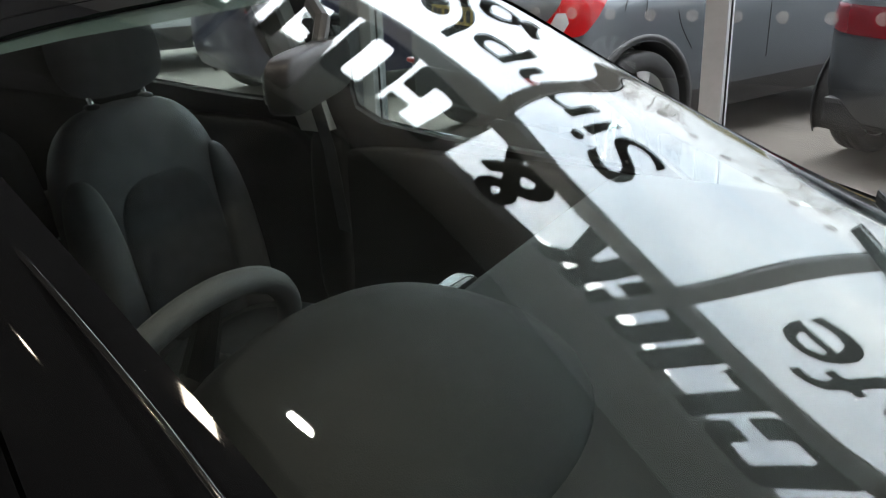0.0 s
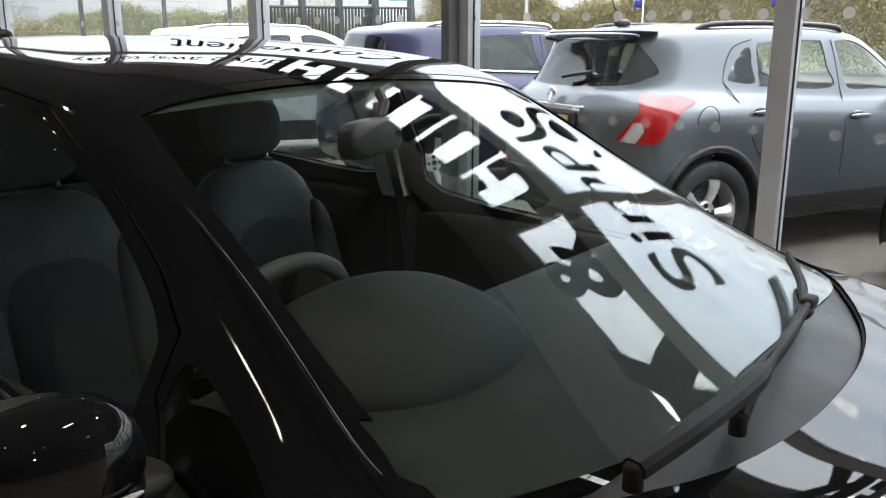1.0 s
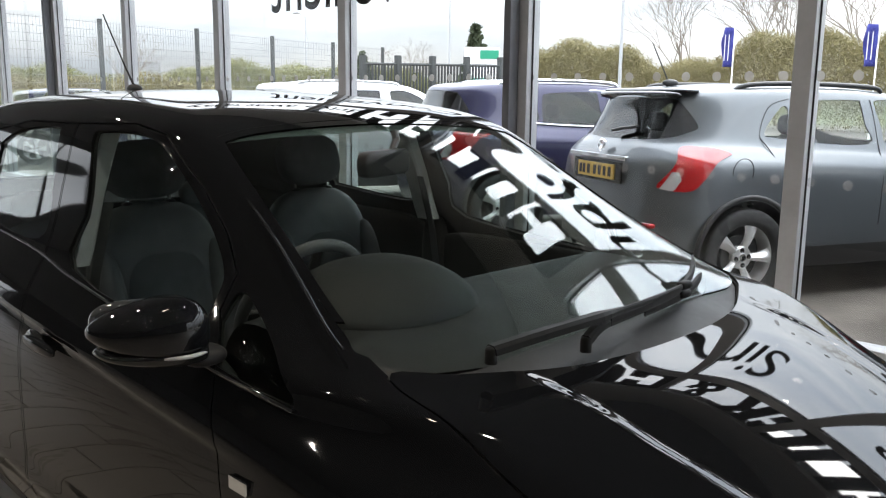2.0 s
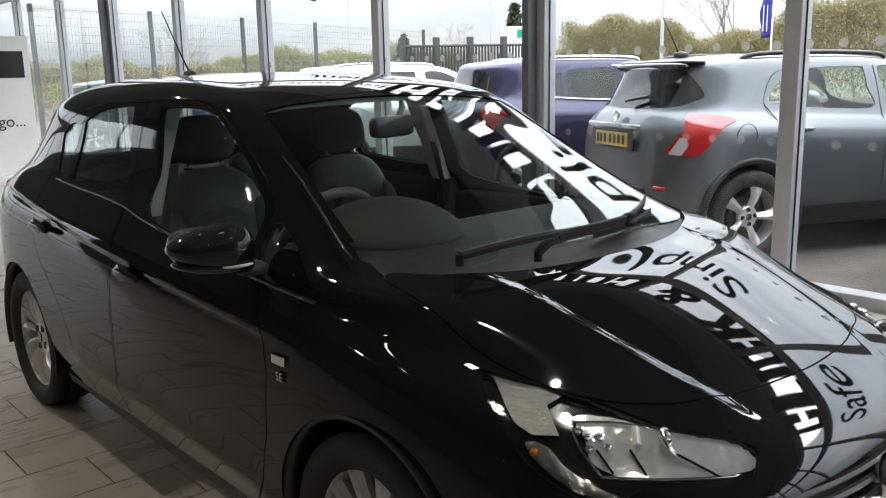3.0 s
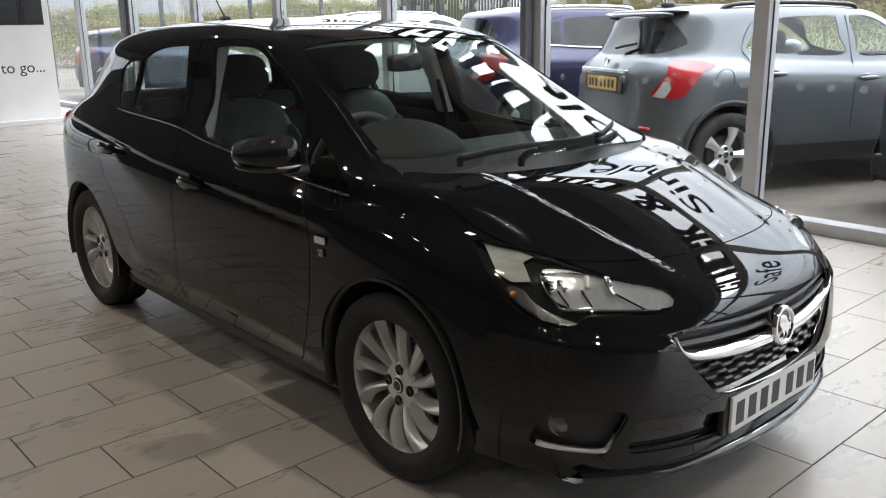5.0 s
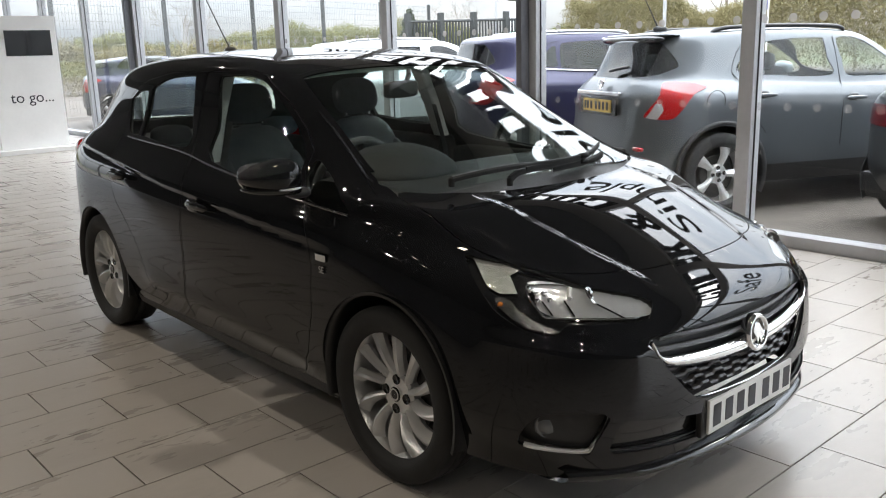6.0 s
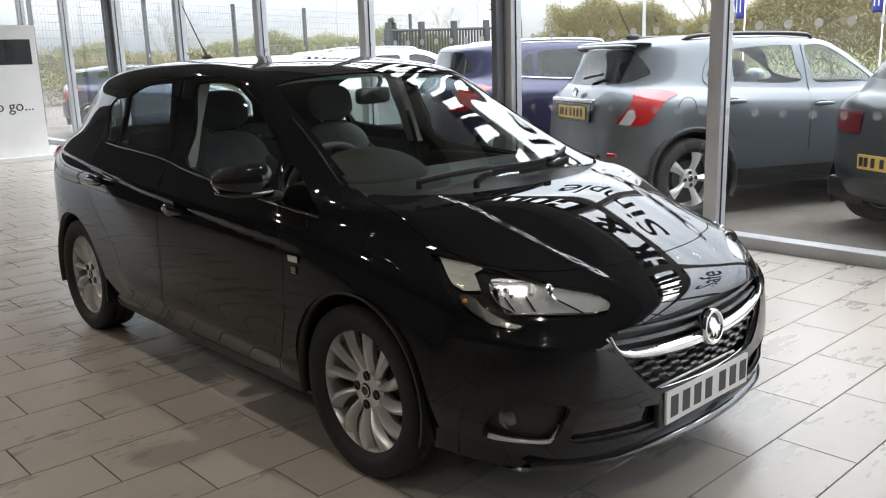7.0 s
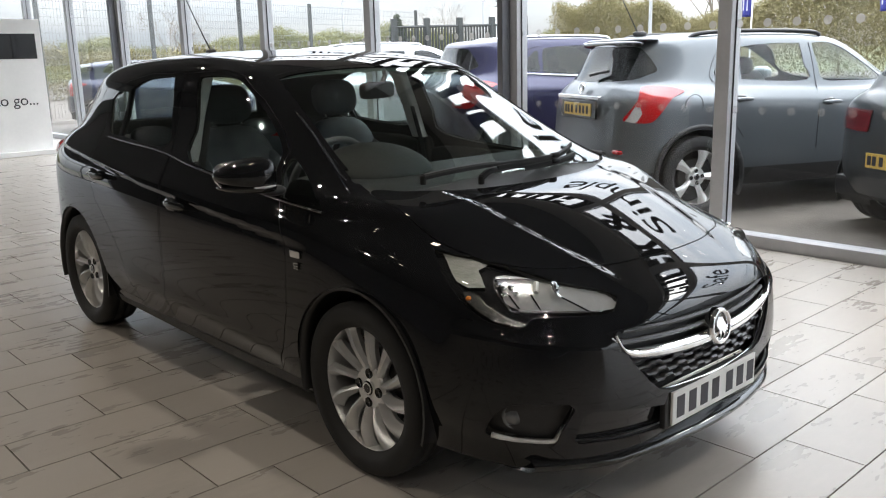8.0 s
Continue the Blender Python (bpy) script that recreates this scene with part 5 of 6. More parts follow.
lining = skin(HATCH_LINES, 6, 4)
lb = bmesh.new()
rows = [[lb.verts.new((p[0], p[1] * .95, p[2] - .035)) for p in r] for r in lining[32:41]]
for p, q in zip(rows, rows[1:]):
    for j in range(len(p)):
        k = (j + 1) % len(p)
        lb.faces.new((p[j], p[k], q[k], q[j]))
bmesh.ops.remove_doubles(lb, verts=lb.verts[:], dist=1e-5)
bmesh.ops.recalc_face_normals(lb, faces=lb.faces[:])
part("roof_lining", lb, LINER, hatchback, "pale grey roof lining", smooth=True)
for sgn in (-1, 1):
    pb = bmesh.new()
    rings = []
    for x, y, z, w in ((-.113, .672, .985, .048), (-.116, .655, 1.03, .048), (-.128, .612, 1.18, .048), (-.142, .560, 1.32, .052), (-.146, .535, 1.38, .060)):
        rings.append([pb.verts.new((x + a, sgn * (y + b), z)) for a, b in ((-.075, 0), (-.008, 0), (0, .008), (0, w), (-.075, w))])
    for p, q in zip(rings, rings[1:]):
        for k in range(5):
            pb.faces.new((p[k], p[(k + 1) % 5], q[(k + 1) % 5], q[k]))
    pb.faces.new(rings[0])
    pb.faces.new(rings[-1])
    bmesh.ops.recalc_face_normals(pb, faces=pb.faces[:])
    part("pillar_trim", pb, PILLAR_PALE, hatchback, "pale grey pillar trim")
    blobbed("pillar_lower_trim", (-.15, sgn * .735, .74), (.055, .035, .25), DASH, hatchback, 4.0)
    belt = bmesh.new()
    strip(belt, [(-.095, sgn * .700, .72), (-.10, sgn * .668, .95), (-.112, sgn * .612, 1.16)], [.045, .045, .045], [.003, .003, .003])
    part("seat_belt", belt, TRIM_CLOTH, hatchback, "dark woven seat belt")
    blobbed("door_card", (.30, sgn * .765, .66), (.52, .04, .28), DASH, hatchback, 5.0)
    blobbed("door_card", (-.60, sgn * .765, .68), (.40, .04, .30), DASH, hatchback, 5.0)

# ---- outside ----
bm = bmesh.new()
box(bm, (-900, -900, -0.6), (900, 900, -0.31))
ground = tagged(part("ground", bm, GRASS), "rough grass verge running to the skyline", "ground", kind="structure")
bm = bmesh.new()
box(bm, (-70, 3.47, -0.5), (70, 46, 0.0))
pavement = tagged(part("pavement", bm, GROUND), "brown block paved car park", "pavement", kind="structure")
for nm, lo, hi in (("pavement_2", (11.2, -40, -0.5), (70, 3.46, 0.0)), ("pavement_3", (-70, -40, -0.5), (-18.2, 3.46, 0.0))):
    bm = bmesh.new()
    box(bm, lo, hi)
    tagged(part(nm, bm, GROUND), "brown block paved car park", "pavement", kind="structure")

SUV_LINES = [
    [(2.16, 0, .24), (2.12, .40, .24), (1.98, .66, .25), (1.75, .78, .27), (1.28, .82, .27), (.75, .82, .26), (.1, .82, .26), (-.6, .82, .26), (-1.28, .82, .28), (-1.72, .77, .31), (-1.92, .50, .34), (-1.95, 0, .34)],
    [(2.22, 0, .45), (2.17, .40, .45), (2.01, .69, .45), (1.76, .83, .46), (1.28, .885, .47), (.75, .865, .45), (.1, .86, .45), (-.6, .865, .46), (-1.28, .885, .48), (-1.74, .82, .50), (-1.97, .52, .53), (-2.0, 0, .53)],
    [(2.23, 0, .68), (2.18, .40, .68), (2.0, .68, .68), (1.76, .82, .69), (1.28, .88, .70), (.75, .868, .68), (.1, .868, .68), (-.6, .875, .69), (-1.28, .892, .72), (-1.75, .82, .74), (-1.955, .52, .76), (-1.985, 0, .76)],
    [(2.18, 0, .88), (2.13, .38, .88), (1.94, .64, .89), (1.70, .78, .91), (1.27, .85, .93), (.75, .862, .92), (.1, .868, .92), (-.6, .875, .95), (-1.28, .885, .98), (-1.75, .80, .99), (-1.935, .50, .99), (-1.965, 0, .99)],
    [(1.95, 0, .98), (1.9, .32, .98), (1.74, .56, .98), (1.52, .70, .99), (1.2, .79, 1.01), (.75, .83, 1.01), (.1, .845, 1.02), (-.6, .85, 1.05), (-1.28, .845, 1.08), (-1.73, .755, 1.09), (-1.90, .47, 1.09), (-1.93, 0, 1.09)],
    [(1.55, 0, 1.06), (1.52, .28, 1.06), (1.44, .50, 1.05), (1.30, .64, 1.05), (1.08, .74, 1.06), (.75, .79, 1.07), (.1, .81, 1.08), (-.6, .812, 1.11), (-1.28, .795, 1.14), (-1.68, .705, 1.15), (-1.86, .44, 1.15), (-1.89, 0, 1.15)],
    [(1.16, 0, 1.13), (1.145, .25, 1.13), (1.09, .46, 1.12), (1.02, .60, 1.12), (.88, .69, 1.12), (.6, .75, 1.13), (.1, .775, 1.15), (-.6, .775, 1.18), (-1.24, .75, 1.21), (-1.62, .66, 1.22), (-1.81, .41, 1.22), (-1.84, 0, 1.22)],
    [(.76, 0, 1.36), (.75, .23, 1.36), (.72, .43, 1.34), (.66, .57, 1.34), (.52, .645, 1.345), (.3, .69, 1.36), (-.1, .71, 1.38), (-.65, .71, 1.39), (-1.2, .685, 1.40), (-1.54, .60, 1.40), (-1.72, .37, 1.41), (-1.75, 0, 1.41)],
    [(.34, 0, 1.545), (.34, .2, 1.543), (.34, .38, 1.53), (.33, .52, 1.52), (.25, .595, 1.525), (.05, .625, 1.54), (-.3, .64, 1.55), (-.8, .64, 1.55), (-1.2, .62, 1.545), (-1.5, .53, 1.535), (-1.66, .30, 1.54), (-1.69, 0, 1.545)],
    [(.0, 0, 1.598), (0, .15, 1.596), (0, .29, 1.59), (-.01, .40, 1.582), (-.1, .455, 1.584), (-.25, .485, 1.592), (-.45, .495, 1.597), (-.75, .49, 1.597), (-1.1, .465, 1.59), (-1.3, .39, 1.582), (-1.42, .2, 1.584), (-1.45, 0, 1.585)],
    [(-.3, 0, 1.615), (-.305, 0, 1.615), (-.32, 0, 1.6155), (-.35, 0, 1.616), (-.4, 0, 1.616), (-.47, 0, 1.617), (-.57, 0, 1.617), (-.7, 0, 1.616), (-.88, 0, 1.614), (-1.0, 0, 1.611), (-1.06, 0, 1.609), (-1.07, 0, 1.608)],
]


def paint(name, color, rough=0.36, metal=0.5):
    return vary(material(name, color, rough, metal, 0.6), 300, tuple(.9 * c for c in color), tuple(1.1 * c for c in color))


def outside_car(name, lines, m, mat, label, glass, wheels, cladding=.50, rails=None, plate_mat=None, detail=True, lamp=None, chrome_line=False, scale=(1, 1, 1), lens=None):
    """A parked car: painted skin with cut windows, lamps, doors and wheels."""
    car = tagged(empty(name, m), label, "car")
    grid = skin(lines, 10, 7) * scale
    bm = skin_mesh(grid)
    k = scale
    zs = lambda z: z * k[2]
    xs = lambda x: x * k[0]
    axle, r, half = wheels
    windows = {
        "front": [(.03, 1.165), (-.005, 1.30), (-.035, 1.455), (0, 1.495), (.15, 1.495), (.30, 1.45), (.48, 1.35), (.66, 1.235), (.72, 1.17), (.66, 1.145), (.3, 1.15)],
        "rear": [(-.15, 1.168), (-.16, 1.32), (-.17, 1.47), (-.20, 1.495), (-.5, 1.495), (-.74, 1.478), (-.80, 1.45), (-.82, 1.30), (-.82, 1.21), (-.78, 1.19)],
        "quarter": [(-.87, 1.215), (-.87, 1.33), (-.86, 1.43), (-.90, 1.445), (-.96, 1.40), (-1.06, 1.30), (-1.09, 1.24), (-1.05, 1.225)],
    }
    shell = bm
    for side, sgn in ((right, -1), (left, 1)):
        bm = lift(shell, [f for f in shell.faces if side(f.calc_center_median())])
        for cx in axle:
            bmesh.ops.delete(bm, geom=carve(bm, circle(cx, r + .012, r * 1.14, 36), "y", side), context="FACES")
            wb = bmesh.new()
            rows = []
            for a in np.linspace(-.45, math.pi + .45, 40):
                ca, sa = math.cos(a), math.sin(a)
                R = r * 1.14
                rows.append([wb.verts.new((cx + (R + d) * ca, sgn * y * k[1], r + .012 + (R + d) * sa)) for d, y in ((.045, .875), (.04, .892), (.005, .893), (-.005, .88), (0, .55))])
            for p, q in zip(rows, rows[1:]):
                for j in range(4):
                    wb.faces.new((p[j], p[j + 1], q[j + 1], q[j]))
            part("arch_trim", wb, BLACK_PLASTIC, car, "black wheel arch trim" if cladding else "", smooth=True)
        if detail or sgn < 0:
            for nm, o in windows.items():
                o = rounded([(xs(x), zs(z)) for x, z in o], 40)
                panel("window", sink(lift(bm, carve(bm, o, "y", side)), .004), glass, car, "side window glass")
        if cladding:
            low = [(xs(x), z) for x, z in ((-2.3, .1), (2.4, .1), (2.4, cladding), (-2.3, cladding))]
            panel("lower_cladding", lift(bm, carve(bm, low, "y", side)), BLACK_PLASTIC, car, "black lower body cladding")
        if lamp:
            o = rounded([(xs(x), zs(z)) for x, z in lamp], 40)
            glow = lift(bm, carve(bm, o, "y", lambda c, side=side: side(c) and c[0] < -1.2))
            if detail:
                clear = carve(glow, [(xs(x), zs(z)) for x, z in ((-1.895, .855), (-1.835, .985), (-1.800, .985), (-1.790, .93), (-1.830, .855))], "y", side)
                panel("reverse_light", sink(lift(glow, clear), -.006), REFLECTOR, car, "clear reversing light lens")
            panel("tail_light", sink(glow, -.008), lens or RED_LENS, car, "red tail light lens")
        merge(shell, bm)
    bm = shell
    back = rounded([(y * k[1], zs(z)) for y, z in ((0, 1.50), (.40, 1.49), (.50, 1.455), (.63, 1.31), (.62, 1.255), (.50, 1.205), (0, 1.185), (-.50, 1.205), (-.62, 1.255), (-.63, 1.31), (-.50, 1.455), (-.40, 1.49))], 50)
    rear = lift(bm, carve(bm, back, "x", lambda c: c[0] < -1.3 * k[0]))
    for o in ([(.49, 1.2), (.47, 1.52), (.9, 1.52), (.9, 1.1), (.49, 1.1)], [(-.49, 1.2), (-.47, 1.52), (-.9, 1.52), (-.9, 1.1), (-.49, 1.1)]):
        wrap = carve(rear, [(y * k[1], zs(z)) for y, z in o], "x", lambda c: True)
        panel("rear_pillar_trim", sink(lift(rear, wrap), .003), GLOSS_BLACK, car, "gloss black rear pillar trim")
    panel("rear_window", sink(rear, .004), PRIVACY, car, "tinted rear window")
    front = rounded([(y * k[1], zs(z)) for y, z in ((0, 1.53), (.4, 1.52), (.52, 1.48), (.64, 1.16), (0, 1.13), (-.64, 1.16), (-.52, 1.48), (-.4, 1.52))], 40)
    panel("windscreen", sink(lift(bm, carve(bm, front, "x", lambda c: c[0] > .2)), .004), glass, car, "windscreen glass")
    if detail:
        lines2d = ([(.95, 1.05), (.93, .85), (.90, .56)], [(-.07, 1.50), (-.06, 1.16), (-.075, .90), (-.08, .56)], [(-.84, 1.50), (-1.02, 1.44), (-1.13, 1.25), (-1.10, 1.16), (-1.02, 1.0), (-.97, .85), (-.86, .70)])
        for o in lines2d:
            sgn = -1
            pts = []
            for x, z in spline(o, 24):
                i = np.argmin((grid[..., 0] - xs(x)) ** 2 + (grid[..., 2] - zs(z)) ** 2 + (grid[..., 1] > 0) * 9)
                pts.append(tuple(grid.reshape(-1, 3)[i] * (1, 1, 1)))
            pts = [(xs(x), p[1] - .0005, zs(z)) for (x, z), p in zip(spline(o, 24), pts)]
            ys = np.convolve(np.pad([p[1] for p in pts], 2, mode="edge"), np.ones(5) / 5, "valid")
            sb = bmesh.new()
            tube(sb, [(p[0], float(y), p[2]) for p, y in zip(pts, ys)], .0035, 5)
            part("shut_line", sb, RUBBER, car)
    panel("body", bm, mat, car, "", thick=.01, shade=DASH)
    for cx in axle:
        make_wheel(car, pose(cx, -half * k[1], r), r, r * .70, 5, .03, .085)
        make_wheel(car, pose(cx, half * k[1], r, 0, 0, 180), r, r * .70, 5, .03, .085)
    boxed("underside", (-1.8, -.72, .26), (1.9, .72, .42), BLACK_PLASTIC, car, .03)
    for sx, y in ((-.45, -.36), (-.45, .36), (-1.15, -.36), (-1.15, .36)):
        blobbed("seat", (sx, y, .90 * k[2]), (.10, .23, .35), TRIM_CLOTH, car, 3.0, nu=14, nv=8)
        blobbed("headrest", (sx - .07, y, 1.30 * k[2]), (.05, .12, .08), TRIM_CLOTH, car, 2.8, nu=14, nv=8)
    boxed("cabin_floor", (-1.6, -.66, .70), (1.0, .66, .76), DASH, car)
    if rails:
        for sgn in (-1, 1):
            rb = bmesh.new()
            tube(rb, spline([(.10, sgn * .60 * k[1], zs(1.555)), (.0, sgn * .60 * k[1], zs(1.595)), (-.55, sgn * .60 * k[1], zs(1.612)), (-1.1, sgn * .585 * k[1], zs(1.60)), (-1.25, sgn * .57 * k[1], zs(1.55))], 30), .018, 8)
            part("roof_rail", rb, rails, car, "roof rail", smooth=True)
    if chrome_line:
        for sgn in (-1,):
            cb = bmesh.new()
            tube(cb, spline([(-1.12, sgn * .70, zs(1.22)), (-1.0, sgn * .655, zs(1.40)), (-.8, sgn * .645, zs(1.495)), (-.3, sgn * .65, zs(1.515)), (.1, sgn * .64, zs(1.505))], 40), .010, 6)
            tube(cb, spline([(-1.1, sgn * .765, zs(1.20)), (-.6, sgn * .79, zs(1.165)), (.1, sgn * .785, zs(1.14)), (.6, sgn * .76, zs(1.12))], 40), .010, 6)
            part("chrome_line", cb, CHROME, car, "bright strip round the windows", smooth=True)
    return car


TAIL = [(-1.42, 1.085), (-1.50, 1.115), (-1.62, 1.13), (-1.74, 1.12), (-1.82, 1.0), (-1.895, .87), (-1.875, .835), (-1.74, .83), (-1.66, .90), (-1.56, 1.02), (-1.46, 1.065)]
SUV_PAINT = paint("grey_metallic_paint", (0.125, 0.138, 0.150))
BLUE_PAINT = paint("dark_blue_paint", (0.018, 0.017, 0.052))
SILVER_PAINT = paint("pale_silver_paint", (0.62, 0.63, 0.64))
DARK_PAINT = paint("charcoal_paint", (0.08, 0.085, 0.09))
NAVY_PAINT = paint("navy_paint", (0.02, 0.025, 0.06))
AXLES = ((1.278, -1.278), .352, .79)


def row_pose(hx, hy, heading, z=0.0):
    """A parked car's pose from the place of its right rear hub."""
    return pose(hx, hy, z, 0, 0, heading) @ pose(1.278, .885, 0)


suv = outside_car("suv_car", SUV_LINES, row_pose(-.36, 4.03, 65), SUV_PAINT, "grey metallic SUV with black cladding parked on the paving", CAR_GLASS, AXLES, cladding=.41, rails=BLACK_PLASTIC, lamp=[(x, z + .025) for x, z in TAIL], scale=(1, 1, .975))
fb = bmesh.new()
tube(fb, [(.082 * math.cos(a) , 0, .092 * math.sin(a)) for a in np.linspace(0, 2 * math.pi, 40, endpoint=False)], .003, 5, closed=True)
part("fuel_flap", fb, RUBBER, suv, "round fuel flap", m=pose(-1.36, -.883, .965, 4, 0, -4))
for x, z in ((-.93, 1.00), (.0, .945)):
    hb = bmesh.new()
    blob(hb, (x + .05, -.893, z), (.105, .016, .018), 2.6)
    part("handle", hb, SUV_PAINT, suv, "door handle", smooth=True)
    hb = bmesh.new()
    blob(hb, (x + .03, -.876, z + .005), (.06, .012, .032), 2.2)
    part("handle_recess", hb, GLOSS_BLACK, suv, smooth=True)
blobbed("spoiler", (-1.57, 0, 1.512), (.12, .56, .020), SUV_PAINT, suv, 3.2, "roof spoiler")
blobbed("spoiler_lip", (-1.66, 0, 1.478), (.055, .53, .034), GLOSS_BLACK, suv, 3.2)
wb = bmesh.new()
tube(wb, spline([(-1.885, -.02, 1.215), (-1.868, -.14, 1.235), (-1.845, -.30, 1.255)], 12), .014, 6)
part("rear_wiper", wb, BLACK_PLASTIC, suv, "rear wiper", smooth=True)
boxed("chrome_strip", (-2.005, -.40, 1.012), (-1.97, .40, 1.045), CHROME, suv, .006, "chrome strip over the plate")
eb = bmesh.new()
spin(eb, [(.001, -.012), (.030, -.014), (.038, -.018), (.046, -.012), (.048, 0)], 28, axis="x")
part("emblem", eb, CHROME, suv, "round chrome badge", smooth=True, m=pose(-1.955, 0, 1.105, 0, 12, 0))
boxed("plate_recess", (-1.998, -.34, .84), (-1.98, .34, 1.0), GLOSS_BLACK, suv, .006)
boxed("rear_plate", (-2.006, -.26, .865), (-1.998, .26, .975), PLATE_YELLOW, suv, .002, "yellow rear number plate")
for y in (-.20, -.13, -.06, .01, .10, .17, .22):
    boxed("plate_bar", (-2.0075, y - .02, .885), (-2.0065, y + .02, .955), INK, suv)
boxed("rear_bumper_trim", (-2.015, -.50, .36), (-1.93, .50, .58), BLACK_PLASTIC, suv, .03, "black lower rear bumper")
for sgn in (-1, 1):
    blobbed("reflector", (-1.93, sgn * .62, .58), (.03, .07, .022), RED_LENS, suv, 3.0)
    blobbed("wing_mirror", (.72, sgn * .96, 1.14), (.07, .12, .085), SUV_PAINT, suv, 2.6)
ab = bmesh.new()
blob(ab, (-1.38, 0, 1.572), (.07, .025, .028), 2.2)
part("aerial_foot", ab, BLACK_PLASTIC, suv, smooth=True)
ab = bmesh.new()
tube(ab, [(-1.40, 0, 1.58), (-1.46, 0, 1.69), (-1.56, 0, 1.87)], [.007, .005, .004], 6)
part("aerial_mast", ab, BLACK_PLASTIC, suv)

blue = outside_car("estate_car", SUV_LINES, row_pose(-3.22, 4.74, 64), BLUE_PAINT, "dark blue car with bright window strips parked outside", PRIVACY, AXLES, cladding=0, rails=CHROME, lamp=TAIL, detail=True, chrome_line=True)
silver = outside_car("silver_car", SUV_LINES, row_pose(-6.7, 4.75, 60), SILVER_PAINT, "pale silver car with roof rails parked outside", PRIVACY, AXLES, rails=SILVER_PAINT, lamp=TAIL, detail=False)
navy = outside_car("navy_car", HATCH_LINES, row_pose(-15.0, 4.5, 65), NAVY_PAINT, "dark navy hatchback parked by the fence", PRIVACY, ((1.255, -1.255), .31, .745), cladding=0, lamp=[(x, z * .93 - .02) for x, z in TAIL], detail=False)
dark = outside_car("charcoal_car", HATCH_LINES, row_pose(2.24, 4.20, 62), DARK_PAINT, "charcoal hatchback with tinted glass parked beside the SUV", PRIVACY, ((1.255, -1.255), .31, .745), cladding=0, lamp=[(-2.1, .80), (-2.1, .93), (-1.78, .95), (-1.68, .94), (-1.66, .91), (-1.74, .80)], lens=DARK_LENS, detail=False)
boxed("rear_plate", (-1.915, -.26, .53), (-1.905, .26, .64), PLATE_YELLOW, dark, .002, "yellow rear number plate")
for y in (-.20, -.13, -.06, .01, .10, .17, .22):
    boxed("plate_bar", (-1.9165, y - .02, .55), (-1.9155, y + .02, .62), INK, dark)

# white display panel with a screen
dp = tagged(empty("display_panel", pose(-11.2, 0, 0)), "free-standing white advertising panel on a white plinth", "panel")
boxed("board", (-.12, 1.275, .075), (0, 2.31, 2.13), WHITE_PANEL, dp, .004)
boxed("side_board", (-.12, -.1, .075), (-.002, 1.268, 2.13), WHITE_PANEL, dp, .004)
boxed("plinth", (-.35, -.15, .0), (.16, 2.40, .075), WHITE_PANEL, dp, .008)
boxed("screen", (-.01, 1.53, 1.52), (.006, 2.22, 1.91), GLOSS_BLACK, dp, .003, "black screen")
lettering("panel_lettering", "to go...", .235, INK, pose(.003, 1.83, .80, 0, 0, 90), dp, .001, "dark printed words")

# ---- fence, gate and sign ----
def fence_run(name, a, b, posts, height, mat, label):
    f = tagged(empty(name), label, "fence")
    A, B = Vector(a), Vector(b)
    d = (B - A)
    bm = bmesh.new()
    nx = int(d.length / .10)
    for i in range(nx + 1):
        p = A + d * i / nx
        tube(bm, [(p.x, p.y, .05), (p.x, p.y, height)], .0042, 3)
    for z in np.arange(.2, height, .20):
        tube(bm, [(A.x, A.y, z), (B.x, B.y, z)], .0055, 3)
    tagged(part("mesh_wires", bm, mat, f), kind="stuff")
    for i in range(posts + 1):
        p = A + d * i / posts
        boxed("post", (p.x - .05, p.y - .05, 0), (p.x + .05, p.y + .05, height + .05), FENCE_DARK, f)
    return f


fence_run("mesh_fence", (-19.6, 5.0), (-25.2, 22.4), 5, 3.25, FENCE_WIRE, "tall welded mesh security fence with dark posts")
gate = tagged(empty("palisade_gate"), "dark steel bar gate and fence", "gate")
GA, GB = Vector((-13.4, 11.45)), Vector((-11.4, 14.15))
for i in range(46):
    p = GA + (GB - GA) * i / 45
    h = 2.32 if i % 11 == 0 else 2.12
    w = .06 if i % 11 == 0 else .018
    boxed("bar", (p.x - w, p.y - w, 0.04), (p.x + w, p.y + w, h), FENCE_DARK, gate)
for z in (.35, 2.12):
    bm = bmesh.new()
    tube(bm, [(GA.x, GA.y, z), (GB.x, GB.y, z)], .035, 6)
    part("rail", bm, FENCE_DARK, gate)
sign = tagged(empty("site_sign", pose(-12.6, 14.7, 0.0, 0, 0, 41)), "white and green site sign on posts", "sign")
boxed("board", (-.45, -.02, 1.35), (.45, .02, 2.62), WHITE_PANEL, sign)
boxed("green_band", (-.05, -.03, 2.33), (.42, -.021, 2.54), SIGN_GREEN, sign)
boxed("green_field", (-.40, -.03, 1.36), (.20, -.021, 1.85), SIGN_GREEN, sign)
for x in (-.35, .35):
    boxed("post", (x - .04, -.02, -.1), (x + .04, .06, 1.36), FENCE_DARK, sign)

def street_lamp(x, y, h, arm):
    l = tagged(empty("street_lamp", pose(x, y, -.3)), "slim grey street lamp post far off", "street lamp", "street lamps along the road")
    bm = bmesh.new()
    tube(bm, [(0, 0, 0), (0, 0, h)], [.10, .05], 8)
    part("pole", bm, FRAME_GREY, l)
    bm = bmesh.new()
    tube(bm, [(0, 0, h), (arm, arm * .3, h + .25)], .035, 6)
    part("arm", bm, FRAME_GREY, l)
    blobbed("lamp_head", (arm * 1.2, arm * .36, h + .25), (.35, .16, .07), FRAME_GREY, l, 2.6, nu=12, nv=6)


